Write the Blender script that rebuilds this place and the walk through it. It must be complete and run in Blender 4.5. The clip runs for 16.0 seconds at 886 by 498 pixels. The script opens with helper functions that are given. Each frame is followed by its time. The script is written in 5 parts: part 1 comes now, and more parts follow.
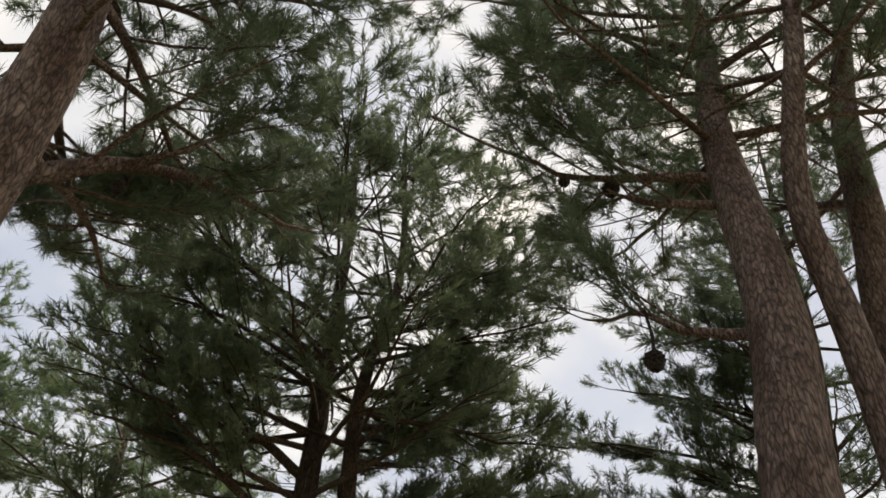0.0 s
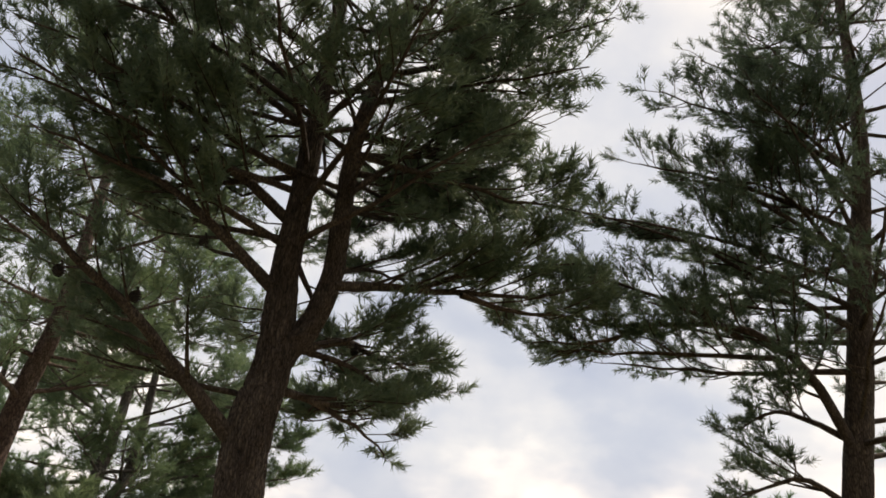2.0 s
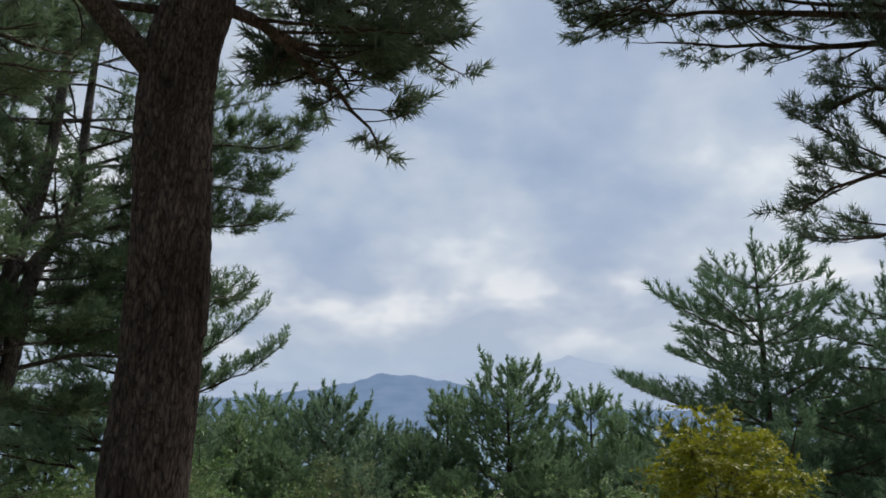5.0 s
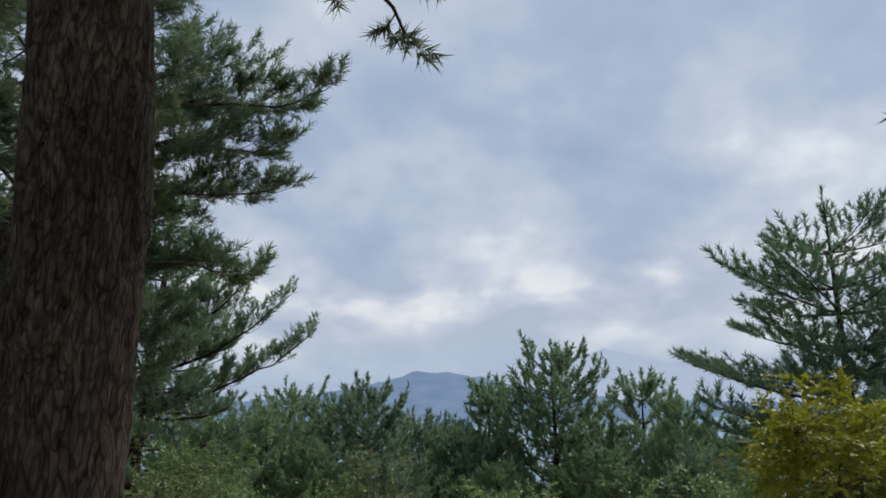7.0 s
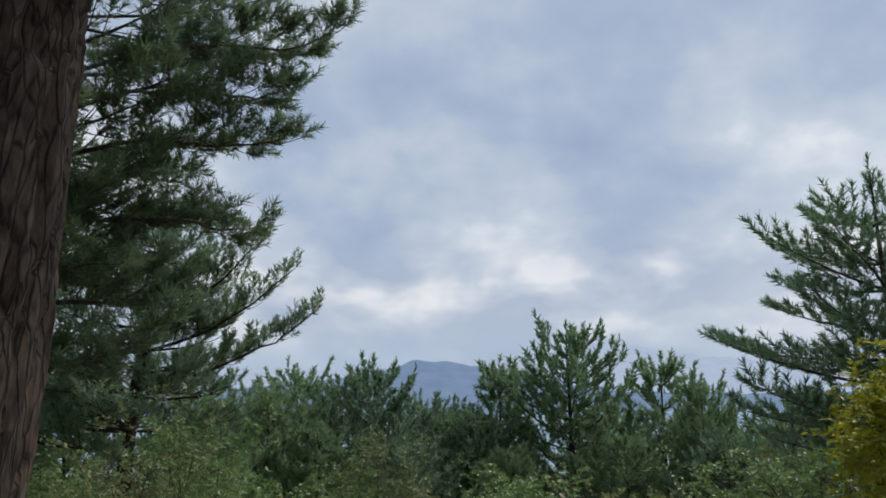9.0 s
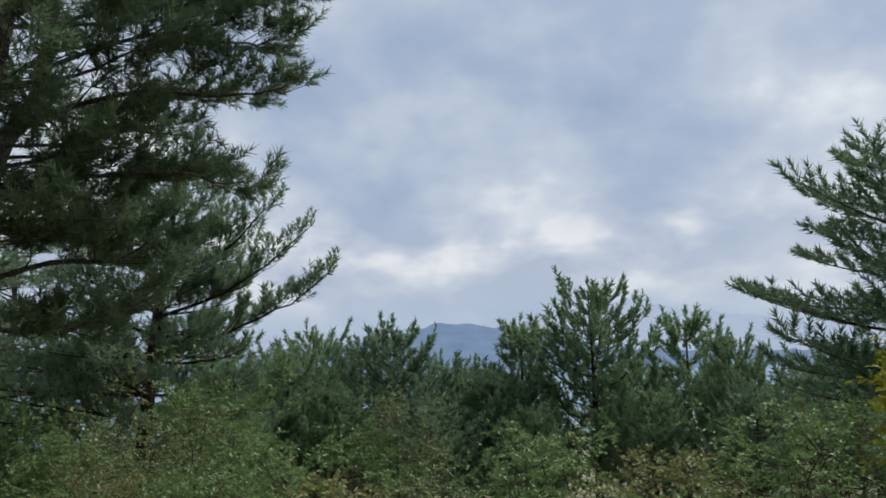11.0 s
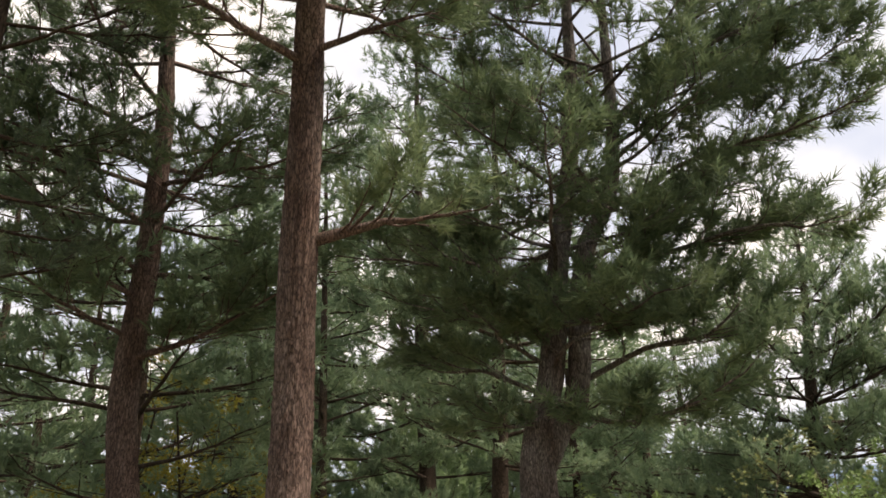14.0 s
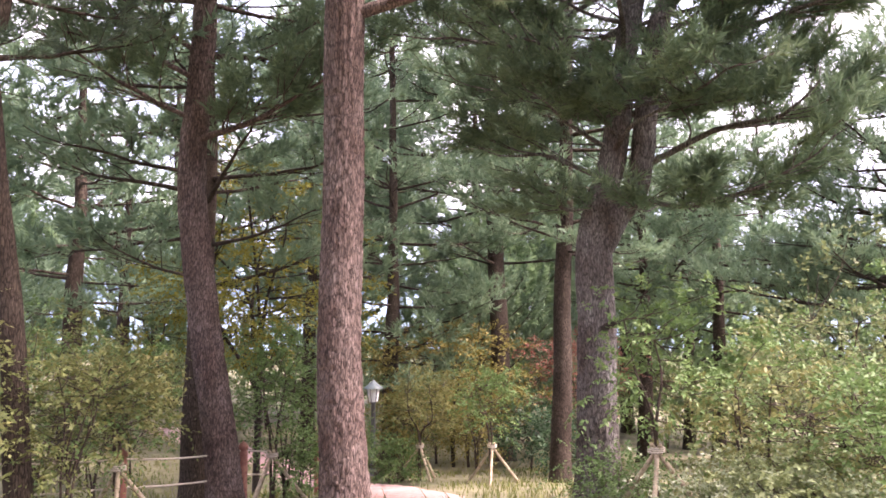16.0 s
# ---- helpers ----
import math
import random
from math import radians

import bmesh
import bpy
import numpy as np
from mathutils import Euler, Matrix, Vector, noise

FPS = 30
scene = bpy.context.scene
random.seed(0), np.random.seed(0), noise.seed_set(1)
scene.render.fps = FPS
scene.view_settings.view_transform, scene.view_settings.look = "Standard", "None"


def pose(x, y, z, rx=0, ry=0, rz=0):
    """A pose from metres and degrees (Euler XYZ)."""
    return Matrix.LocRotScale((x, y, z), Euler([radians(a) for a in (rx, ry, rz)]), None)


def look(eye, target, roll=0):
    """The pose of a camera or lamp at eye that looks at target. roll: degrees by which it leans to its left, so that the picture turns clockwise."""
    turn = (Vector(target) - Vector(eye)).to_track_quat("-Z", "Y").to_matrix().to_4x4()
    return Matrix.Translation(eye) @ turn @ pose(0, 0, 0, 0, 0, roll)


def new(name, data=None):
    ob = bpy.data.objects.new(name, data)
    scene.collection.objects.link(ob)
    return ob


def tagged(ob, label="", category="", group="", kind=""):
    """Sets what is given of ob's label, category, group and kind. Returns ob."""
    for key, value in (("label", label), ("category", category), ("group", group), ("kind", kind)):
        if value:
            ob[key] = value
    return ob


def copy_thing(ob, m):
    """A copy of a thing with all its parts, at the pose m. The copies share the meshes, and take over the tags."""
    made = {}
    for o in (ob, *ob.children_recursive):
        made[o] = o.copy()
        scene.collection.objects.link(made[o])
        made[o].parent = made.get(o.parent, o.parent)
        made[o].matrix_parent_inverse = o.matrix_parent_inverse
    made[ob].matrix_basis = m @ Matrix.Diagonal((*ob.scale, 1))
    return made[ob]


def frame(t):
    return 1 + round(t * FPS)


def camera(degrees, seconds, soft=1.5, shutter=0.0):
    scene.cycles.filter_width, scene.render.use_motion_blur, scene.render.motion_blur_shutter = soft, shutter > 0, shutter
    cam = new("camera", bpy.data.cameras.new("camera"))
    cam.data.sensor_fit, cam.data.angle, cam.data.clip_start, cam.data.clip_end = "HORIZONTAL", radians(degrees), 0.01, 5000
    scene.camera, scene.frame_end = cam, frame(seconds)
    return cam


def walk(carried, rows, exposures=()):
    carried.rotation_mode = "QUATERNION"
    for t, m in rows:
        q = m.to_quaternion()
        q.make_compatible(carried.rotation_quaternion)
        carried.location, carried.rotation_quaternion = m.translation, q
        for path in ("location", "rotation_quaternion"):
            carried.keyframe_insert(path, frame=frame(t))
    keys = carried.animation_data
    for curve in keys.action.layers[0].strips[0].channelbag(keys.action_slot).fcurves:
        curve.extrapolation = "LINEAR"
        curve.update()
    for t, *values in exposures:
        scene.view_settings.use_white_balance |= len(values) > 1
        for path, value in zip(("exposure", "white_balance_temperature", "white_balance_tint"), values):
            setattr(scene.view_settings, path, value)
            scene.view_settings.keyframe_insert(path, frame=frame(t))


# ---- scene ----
cam = camera(58.9, 16.0, soft=1.7)
METRES, EYE, TILT, LEAN, TURN = 10.0, 1.5, 41.0, 0.0, 0.0
ROWS = [
    (0.0, 0.0, 0.0, 0.0, -0.0, 0.0, 0.0),
    (0.5, -0.0037, 0.0287, -0.0246, -1.26, -4.33, -1.14),
    (1.0, 0.0002, 0.0606, -0.0528, -1.07, -7.91, -2.18),
    (1.5, -0.0057, 0.0872, -0.0791, -0.35, -9.63, -2.72),
    (2.0, -0.0119, 0.1138, -0.1156, 0.03, -12.12, -2.99),
    (2.5, -0.0212, 0.1452, -0.1505, 0.61, -17.55, -2.88),
    (3.0, -0.0303, 0.1731, -0.1806, -0.91, -18.82, -2.26),
    (3.5, -0.0355, 0.2009, -0.2134, -2.58, -19.89, -4.1),
    (4.0, -0.0394, 0.2343, -0.2482, -2.69, -21.98, -4.53),
    (4.5, -0.042, 0.2708, -0.2837, -2.54, -24.55, -3.73),
    (5.0, -0.0439, 0.302, -0.3168, -2.7, -26.96, -2.8),
    (7.5, -0.051, 0.4486, -0.466, -1.33, -27.22, 0.05),
    (8.0, -0.0608, 0.4734, -0.4918, -1.26, -26.93, -0.13),
    (8.5, -0.0682, 0.4981, -0.5165, -1.66, -25.86, -0.69),
    (9.0, -0.0786, 0.5124, -0.5338, -1.29, -28.0, -0.53),
    (9.5, -0.0811, 0.5221, -0.5426, -1.43, -29.51, 1.33),
    (12.0, -0.0564, 0.5825, -0.6133, 2.21, -30.74, 0.94),
    (12.5, -0.05, 0.6052, -0.64, 8.89, -28.91, 7.29),
    (13.0, -0.0485, 0.6223, -0.6628, 19.07, -25.8, 16.56),
    (13.5, -0.0477, 0.6346, -0.6768, 30.94, -20.4, 25.62),
    (14.0, -0.0442, 0.6479, -0.6835, 38.62, -11.77, 30.25),
    (14.5, -0.0465, 0.6578, -0.688, 44.01, -4.88, 32.16),
    (15.0, -0.043, 0.6621, -0.7001, 47.09, -8.84, 32.21),
    (15.5, -0.0425, 0.6638, -0.7082, 46.24, -16.77, 32.27),
    (16.0, -0.0409, 0.6633, -0.7133, 45.11, -23.3, 31.73),
]
walk(cam, [(t, pose(0, 0, EYE, TILT, LEAN, TURN) @ pose(METRES * x, METRES * y, METRES * z, 90 + pitch, roll, yaw)) for t, x, y, z, yaw, pitch, roll in ROWS],
     [(0.0, 0.66, 8300, 14), (1.9, 0.58, 8200, 15), (2.8, 0.0, 6500, 10), (12.7, 0.0, 6500, 10), (13.5, 0.82, 9300, 13), (14.0, 0.95, 8300, 18), (14.5, 0.84, 8300, 20), (15.2, 1.55, 8000, 26), (16.0, 2.28, 7000, 35)])


# ---- node helpers ----
def node(tree, kind, **values):
    n = tree.nodes.new(kind)
    for key, v in values.items():
        n.inputs[key.replace("_", " ")].default_value = v
    return n


def mixed(tree, factor, a, b, blend="MIX"):
    n = tree.nodes.new("ShaderNodeMix")
    n.data_type, n.blend_type = "RGBA", blend
    for socket, v in ((n.inputs[0], factor), (n.inputs[6], a), (n.inputs[7], b)):
        if isinstance(v, bpy.types.NodeSocket):
            tree.links.new(v, socket)
        elif isinstance(v, (int, float)):
            socket.default_value = v
        else:
            socket.default_value = (*v, 1)
    return n.outputs[2]


def ramp(tree, value, stops):
    n = tree.nodes.new("ShaderNodeValToRGB")
    while len(n.color_ramp.elements) < len(stops):
        n.color_ramp.elements.new(0.5)
    for e, (p, c) in zip(n.color_ramp.elements, stops):
        e.position, e.color = p, (*c, 1)
    tree.links.new(value, n.inputs[0])
    return n.outputs[0]


def math_node(tree, op, a, b=0.0):
    n = tree.nodes.new("ShaderNodeMath")
    n.operation = op
    for socket, v in ((n.inputs[0], a), (n.inputs[1], b)):
        if isinstance(v, bpy.types.NodeSocket):
            tree.links.new(v, socket)
        else:
            socket.default_value = v
    return n.outputs[0]


# ---- sky and sun: a broken overcast, the sun behind the cloud ahead and to the right ----
SUN_UP, SUN_TURN = 50.0, 48.0
world = bpy.data.worlds.new("sky")
scene.world = world
world.use_nodes = True
wt = world.node_tree
wt.nodes.clear()
sky = wt.nodes.new("ShaderNodeTexSky")
sky.sky_type, sky.sun_disc, sky.sun_elevation, sky.sun_rotation = "NISHITA", False, radians(SUN_UP), radians(SUN_TURN)
sky.air_density, sky.dust_density = 1.4, 2.0
where = wt.nodes.new("ShaderNodeTexCoord")
parts = wt.nodes.new("ShaderNodeSeparateXYZ")
wt.links.new(where.outputs["Generated"], parts.inputs[0])
up = math_node(wt, "MAXIMUM", parts.outputs[2], 0.0)
flat = math_node(wt, "ADD", up, 0.5)
cloud_x, cloud_y = math_node(wt, "DIVIDE", parts.outputs[0], flat), math_node(wt, "DIVIDE", parts.outputs[1], flat)
deck = wt.nodes.new("ShaderNodeCombineXYZ")
wt.links.new(cloud_x, deck.inputs[0])
wt.links.new(cloud_y, deck.inputs[1])
broad = node(wt, "ShaderNodeTexNoise", Scale=2.2, Detail=4.0, Roughness=0.5, Distortion=0.15)
fine = node(wt, "ShaderNodeTexNoise", Scale=6.0, Detail=5.0, Roughness=0.55, Distortion=0.1)
wt.links.new(deck.outputs[0], broad.inputs["Vector"])
wt.links.new(deck.outputs[0], fine.inputs["Vector"])
thick = math_node(wt, "ADD", math_node(wt, "MULTIPLY", broad.outputs[0], 0.75), math_node(wt, "MULTIPLY", fine.outputs[0], 0.25))
cloud = ramp(wt, thick, [(0.34, (0.29, 0.38, 0.57)), (0.46, (0.40, 0.49, 0.65)), (0.55, (0.56, 0.635, 0.745)), (0.64, (0.90, 0.94, 0.97))])
haze = ramp(wt, up, [(0.0, (0.38, 0.50, 0.68)), (0.10, (0.42, 0.53, 0.70)), (0.16, (0.55, 0.61, 0.72)), (0.30, (0.5, 0.5, 0.5))])
near_horizon = ramp(wt, up, [(0.05, (1, 1, 1)), (0.17, (0, 0, 0))])
puff_way = wt.nodes.new("ShaderNodeMapping")
puff_way.inputs["Scale"].default_value = (1.0, 1.0, 1.8)
puff_way.inputs["Location"].default_value = (0.35, 0.1, 0.0)
wt.links.new(where.outputs["Generated"], puff_way.inputs[0])
puffs = node(wt, "ShaderNodeTexNoise", Scale=8.0, Detail=3.5, Roughness=0.45, Distortion=0.1)
wt.links.new(puff_way.outputs[0], puffs.inputs["Vector"])
cream = mixed(wt, ramp(wt, puffs.outputs[0], [(0.44, (0, 0, 0)), (0.54, (0.35, 0.35, 0.35)), (0.63, (1, 1, 1))]), (0.42, 0.50, 0.65), (1.0, 1.0, 1.0))
low_bank = ramp(wt, up, [(0.06, (0, 0, 0)), (0.12, (0.75, 0.75, 0.75)), (0.19, (0.7, 0.7, 0.7)), (0.26, (0, 0, 0))])
cloud = mixed(wt, low_bank, cloud, cream)
cover = mixed(wt, near_horizon, cloud, haze)
blue = mixed(wt, 1.0, sky.outputs[0], (0.06, 0.06, 0.06), "MULTIPLY")
dome = mixed(wt, 0.88, blue, cover)
zenith = ramp(wt, up, [(0.25, (1, 1, 1)), (0.8, (1.1, 1.08, 1.04))])
dome = mixed(wt, 1.0, dome, zenith, "MULTIPLY")
background = node(wt, "ShaderNodeBackground", Strength=1.0)
wt.links.new(dome, background.inputs[0])
wt.links.new(background.outputs[0], wt.nodes.new("ShaderNodeOutputWorld").inputs[0])

sun_data = bpy.data.lights.new("sun", "SUN")
sun_data.energy, sun_data.angle, sun_data.color = 3.5, radians(25), (1.0, 0.96, 0.9)
sun = new("sun", sun_data)
sun.matrix_world = look((0, 0, 30), (-30 * math.sin(radians(SUN_TURN)) * math.cos(radians(SUN_UP)), -30 * math.cos(radians(SUN_TURN)) * math.cos(radians(SUN_UP)), 30 - 30 * math.sin(radians(SUN_UP))))


# ---- materials ----
def material(name):
    m = bpy.data.materials.new(name)
    m.use_nodes = True
    t = m.node_tree
    return m, t, t.nodes["Principled BSDF"]


def stretched(t, sx, sy, sz):
    c = t.nodes.new("ShaderNodeTexCoord")
    m = t.nodes.new("ShaderNodeMapping")
    m.inputs["Scale"].default_value = (sx, sy, sz)
    t.links.new(c.outputs["Object"], m.inputs[0])
    return m.outputs[0]


def bark(name, crack, plate, pale, relief=0.9):
    m, t, p = material(name)
    plates = node(t, "ShaderNodeTexVoronoi", Scale=40.0)
    plates.feature = "DISTANCE_TO_EDGE"
    warp = node(t, "ShaderNodeTexNoise", Scale=9.0, Detail=3.0)
    t.links.new(stretched(t, 1, 1, 0.6), warp.inputs["Vector"])
    bent = mixed(t, 0.03, stretched(t, 1, 1, 0.2), warp.outputs["Color"], "ADD")
    t.links.new(bent, plates.inputs["Vector"])
    grain = node(t, "ShaderNodeTexNoise", Scale=60.0, Detail=6.0)
    t.links.new(stretched(t, 1, 1, 0.35), grain.inputs["Vector"])
    wide = node(t, "ShaderNodeTexNoise", Scale=3.0, Detail=4.0)
    t.links.new(stretched(t, 1, 1, 0.5), wide.inputs["Vector"])
    base = mixed(t, ramp(t, wide.outputs[0], [(0.35, (0, 0, 0)), (0.68, (1, 1, 1))]), plate, pale)
    tint = node(t, "ShaderNodeTexVoronoi", Scale=40.0)
    t.links.new(bent, tint.inputs["Vector"])
    own = t.nodes.new("ShaderNodeSeparateColor")
    t.links.new(tint.outputs["Color"], own.inputs[0])
    base = mixed(t, 0.8, base, ramp(t, own.outputs[0], [(0.0, (0.75, 0.73, 0.72)), (0.7, (1.0, 0.98, 0.97)), (0.95, (1.25, 1.25, 1.25))]), "MULTIPLY")
    base = mixed(t, ramp(t, plates.outputs[0], [(0.0, (0.7, 0.7, 0.7)), (0.16, (0, 0, 0))]), base, crack)
    base = mixed(t, 0.8, base, ramp(t, grain.outputs[0], [(0.3, (0.3, 0.3, 0.3)), (0.7, (1.6, 1.6, 1.6))]), "MULTIPLY")
    t.links.new(base, p.inputs["Base Color"])
    p.inputs["Roughness"].default_value = 0.92
    p.inputs["Specular IOR Level"].default_value = 0.2
    b = node(t, "ShaderNodeBump", Strength=relief, Distance=0.035)
    h = math_node(t, "ADD", math_node(t, "MINIMUM", plates.outputs[0], 0.12), math_node(t, "MULTIPLY", grain.outputs[0], 0.16))
    t.links.new(h, b.inputs["Height"])
    t.links.new(b.outputs[0], p.inputs["Normal"])
    return m


def leafy(name, stops, glow=0.3, rough=0.55, patch=2.2):
    """Leaves or needles: each leaf its own tone, patches of tone through the crown, some light let through."""
    m, t, p = material(name)
    island = t.nodes.new("ShaderNodeNewGeometry")
    blotch = node(t, "ShaderNodeTexNoise", Scale=patch, Detail=3.0)
    t.links.new(stretched(t, 1, 1, 1), blotch.inputs["Vector"])
    own = t.nodes.new("ShaderNodeObjectInfo")
    v = math_node(t, "ADD", math_node(t, "MULTIPLY", island.outputs["Random Per Island"], 0.14), math_node(t, "MULTIPLY", blotch.outputs[0], 0.6))
    v = math_node(t, "ADD", v, math_node(t, "MULTIPLY", own.outputs["Random"], 0.14))
    v = math_node(t, "ADD", v, 0.09)
    c = ramp(t, v, stops)
    t.links.new(c, p.inputs["Base Color"])
    p.inputs["Roughness"].default_value = rough
    p.inputs["Specular IOR Level"].default_value = 0.25
    through_leaf = t.nodes.new("ShaderNodeBsdfTranslucent")
    t.links.new(c, through_leaf.inputs[0])
    mix = node(t, "ShaderNodeMixShader", Fac=glow)
    t.links.new(p.outputs[0], mix.inputs[1])
    t.links.new(through_leaf.outputs[0], mix.inputs[2])
    t.links.new(mix.outputs[0], t.nodes["Material Output"].inputs[0])
    return m


def plain(name, a, b, scale=8.0, rough=0.8, bump=0.3, metal=0.0):
    m, t, p = material(name)
    n1 = node(t, "ShaderNodeTexNoise", Scale=scale, Detail=6.0)
    n2 = node(t, "ShaderNodeTexNoise", Scale=scale * 9, Detail=4.0)
    for n in (n1, n2):
        t.links.new(stretched(t, 1, 1, 1), n.inputs["Vector"])
    c = mixed(t, ramp(t, n1.outputs[0], [(0.35, (0, 0, 0)), (0.65, (1, 1, 1))]), a, b)
    c = mixed(t, 0.5, c, ramp(t, n2.outputs[0], [(0.3, (0.5, 0.5, 0.5)), (0.7, (1.4, 1.4, 1.4))]), "MULTIPLY")
    t.links.new(c, p.inputs["Base Color"])
    p.inputs["Roughness"].default_value, p.inputs["Metallic"].default_value = rough, metal
    bp = node(t, "ShaderNodeBump", Strength=bump, Distance=0.02)
    t.links.new(n2.outputs[0], bp.inputs["Height"])
    t.links.new(bp.outputs[0], p.inputs["Normal"])
    return m


# Emission only: the blue haze of distance is painted into the colour.
def painted_haze(name, near, far):
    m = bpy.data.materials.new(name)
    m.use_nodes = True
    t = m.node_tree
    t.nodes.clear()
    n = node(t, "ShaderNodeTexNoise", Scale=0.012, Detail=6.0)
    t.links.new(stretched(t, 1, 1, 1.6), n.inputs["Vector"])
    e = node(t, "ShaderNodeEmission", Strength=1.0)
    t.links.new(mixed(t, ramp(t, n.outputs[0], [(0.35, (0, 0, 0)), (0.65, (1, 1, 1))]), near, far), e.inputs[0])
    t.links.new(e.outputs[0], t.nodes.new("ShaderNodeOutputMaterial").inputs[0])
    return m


BARK = bark("pine_bark", (0.009, 0.007, 0.006), (0.048, 0.034, 0.026), (0.10, 0.076, 0.06))
BARK_RED = bark("red_pine_bark", (0.014, 0.010, 0.009), (0.095, 0.063, 0.054), (0.19, 0.148, 0.132))
BARK_GREY = bark("grey_pine_bark", (0.022, 0.019, 0.017), (0.105, 0.082, 0.071), (0.23, 0.22, 0.21))
TWIG = plain("twig_bark", (0.035, 0.024, 0.018), (0.09, 0.06, 0.045), 30.0, 0.9)
NEEDLE = leafy("pine_needles", [(0.2, (0.041, 0.062, 0.043)), (0.5, (0.088, 0.128, 0.08)), (0.75, (0.165, 0.212, 0.125)), (0.95, (0.295, 0.275, 0.168))], 0.42)
NEEDLE_MID = leafy("green_pine_needles", [(0.2, (0.05, 0.083, 0.051)), (0.5, (0.112, 0.17, 0.097)), (0.75, (0.215, 0.285, 0.15)), (0.95, (0.38, 0.35, 0.195))], 0.45)
NEEDLE_BLUE = leafy("young_pine_needles", [(0.2, (0.095, 0.15, 0.086)), (0.5, (0.188, 0.283, 0.15)), (0.8, (0.31, 0.415, 0.222)), (0.97, (0.47, 0.47, 0.275))], 0.42)
NEEDLE_YOUNG = leafy("fresh_pine_needles", [(0.2, (0.062, 0.108, 0.066)), (0.5, (0.122, 0.20, 0.115)), (0.8, (0.205, 0.30, 0.165)), (0.97, (0.32, 0.345, 0.20))], 0.42)
NEEDLE_LIGHT = leafy("light_pine_needles", [(0.2, (0.075, 0.118, 0.078)), (0.5, (0.155, 0.237, 0.145)), (0.8, (0.29, 0.38, 0.23)), (0.97, (0.40, 0.39, 0.26))], 0.42)
CONE = plain("pine_cone_scales", (0.016, 0.011, 0.008), (0.045, 0.03, 0.022), 40.0, 0.9, 0.8)
LEAF_GREEN = leafy("green_leaves", [(0.2, (0.070, 0.124, 0.045)), (0.55, (0.145, 0.234, 0.080)), (0.8, (0.235, 0.32, 0.12)), (0.97, (0.32, 0.34, 0.14))], 0.35, 0.45)
LEAF_OLIVE = leafy("olive_leaves", [(0.2, (0.090, 0.111, 0.040)), (0.5, (0.180, 0.207, 0.073)), (0.75, (0.324, 0.283, 0.119)), (0.95, (0.433, 0.244, 0.135))], 0.35, 0.5)
LEAF_PALE = leafy("pale_leaves", [(0.2, (0.085, 0.120, 0.055)), (0.5, (0.165, 0.20, 0.085)), (0.8, (0.23, 0.255, 0.12)), (0.97, (0.30, 0.30, 0.17))], 0.35, 0.5)
LEAF_YELLOW = leafy("yellow_leaves", [(0.2, (0.12, 0.14, 0.015)), (0.5, (0.25, 0.26, 0.02)), (0.8, (0.38, 0.35, 0.03)), (0.97, (0.42, 0.31, 0.04))], 0.35, 0.5)
LEAF_MAPLE = leafy("olive_yellow_leaves", [(0.2, (0.13, 0.14, 0.03)), (0.5, (0.24, 0.23, 0.045)), (0.8, (0.36, 0.31, 0.06)), (0.97, (0.42, 0.29, 0.07))], 0.4, 0.5)
LEAF_GOLD = leafy("turning_leaves", [(0.2, (0.11, 0.115, 0.035)), (0.5, (0.22, 0.19, 0.055)), (0.8, (0.33, 0.24, 0.085)), (0.97, (0.40, 0.22, 0.10))], 0.4, 0.5)
LEAF_RED = leafy("red_leaves", [(0.2, (0.17, 0.095, 0.065)), (0.5, (0.34, 0.155, 0.115)), (0.8, (0.46, 0.23, 0.17)), (0.97, (0.45, 0.31, 0.20))], 0.4, 0.5)
LEAF_DARK = leafy("dark_leaves", [(0.2, (0.022, 0.05, 0.026)), (0.5, (0.04, 0.085, 0.04)), (0.8, (0.075, 0.13, 0.06)), (0.97, (0.12, 0.17, 0.08))], 0.2, 0.35)
LEAF_WHITE = leafy("silvery_leaves", [(0.2, (0.12, 0.16, 0.08)), (0.5, (0.26, 0.30, 0.18)), (0.75, (0.55, 0.56, 0.46)), (0.97, (0.68, 0.68, 0.60))], 0.3, 0.5)
GRASS = leafy("grass_blades", [(0.2, (0.07, 0.10, 0.03)), (0.5, (0.15, 0.18, 0.05)), (0.75, (0.30, 0.28, 0.12)), (0.97, (0.40, 0.33, 0.18))], 0.3, 0.6, 0.8)
SOIL = plain("forest_floor", (0.13, 0.115, 0.065), (0.22, 0.205, 0.11), 1.3, 0.95, 0.6)
CLAY = plain("red_clay", (0.43, 0.25, 0.225), (0.53, 0.355, 0.325), 1.6, 0.95, 0.5)
POST = plain("red_brown_timber", (0.20, 0.075, 0.055), (0.32, 0.14, 0.10), 14.0, 0.75)
ROPE = plain("pale_rope", (0.42, 0.36, 0.29), (0.6, 0.53, 0.44), 60.0, 0.9)
STAKE = plain("weathered_stake", (0.30, 0.23, 0.16), (0.50, 0.41, 0.30), 20.0, 0.85)
IRON = plain("dark_painted_iron", (0.05, 0.055, 0.06), (0.085, 0.09, 0.09), 12.0, 0.5, 0.15)
ROOF_METAL = plain("grey_green_roof_metal", (0.12, 0.15, 0.155), (0.18, 0.215, 0.22), 12.0, 0.5, 0.15)
LAMP_GLASS = plain("frosted_lamp_glass", (0.75, 0.77, 0.76), (0.82, 0.83, 0.82), 6.0, 0.3, 0.05)
# Backdrop colours that glow by themselves, with the air's haze already mixed in.
FAR_HILL = painted_haze("haze_painted_hill", (0.165, 0.245, 0.385), (0.20, 0.285, 0.43))
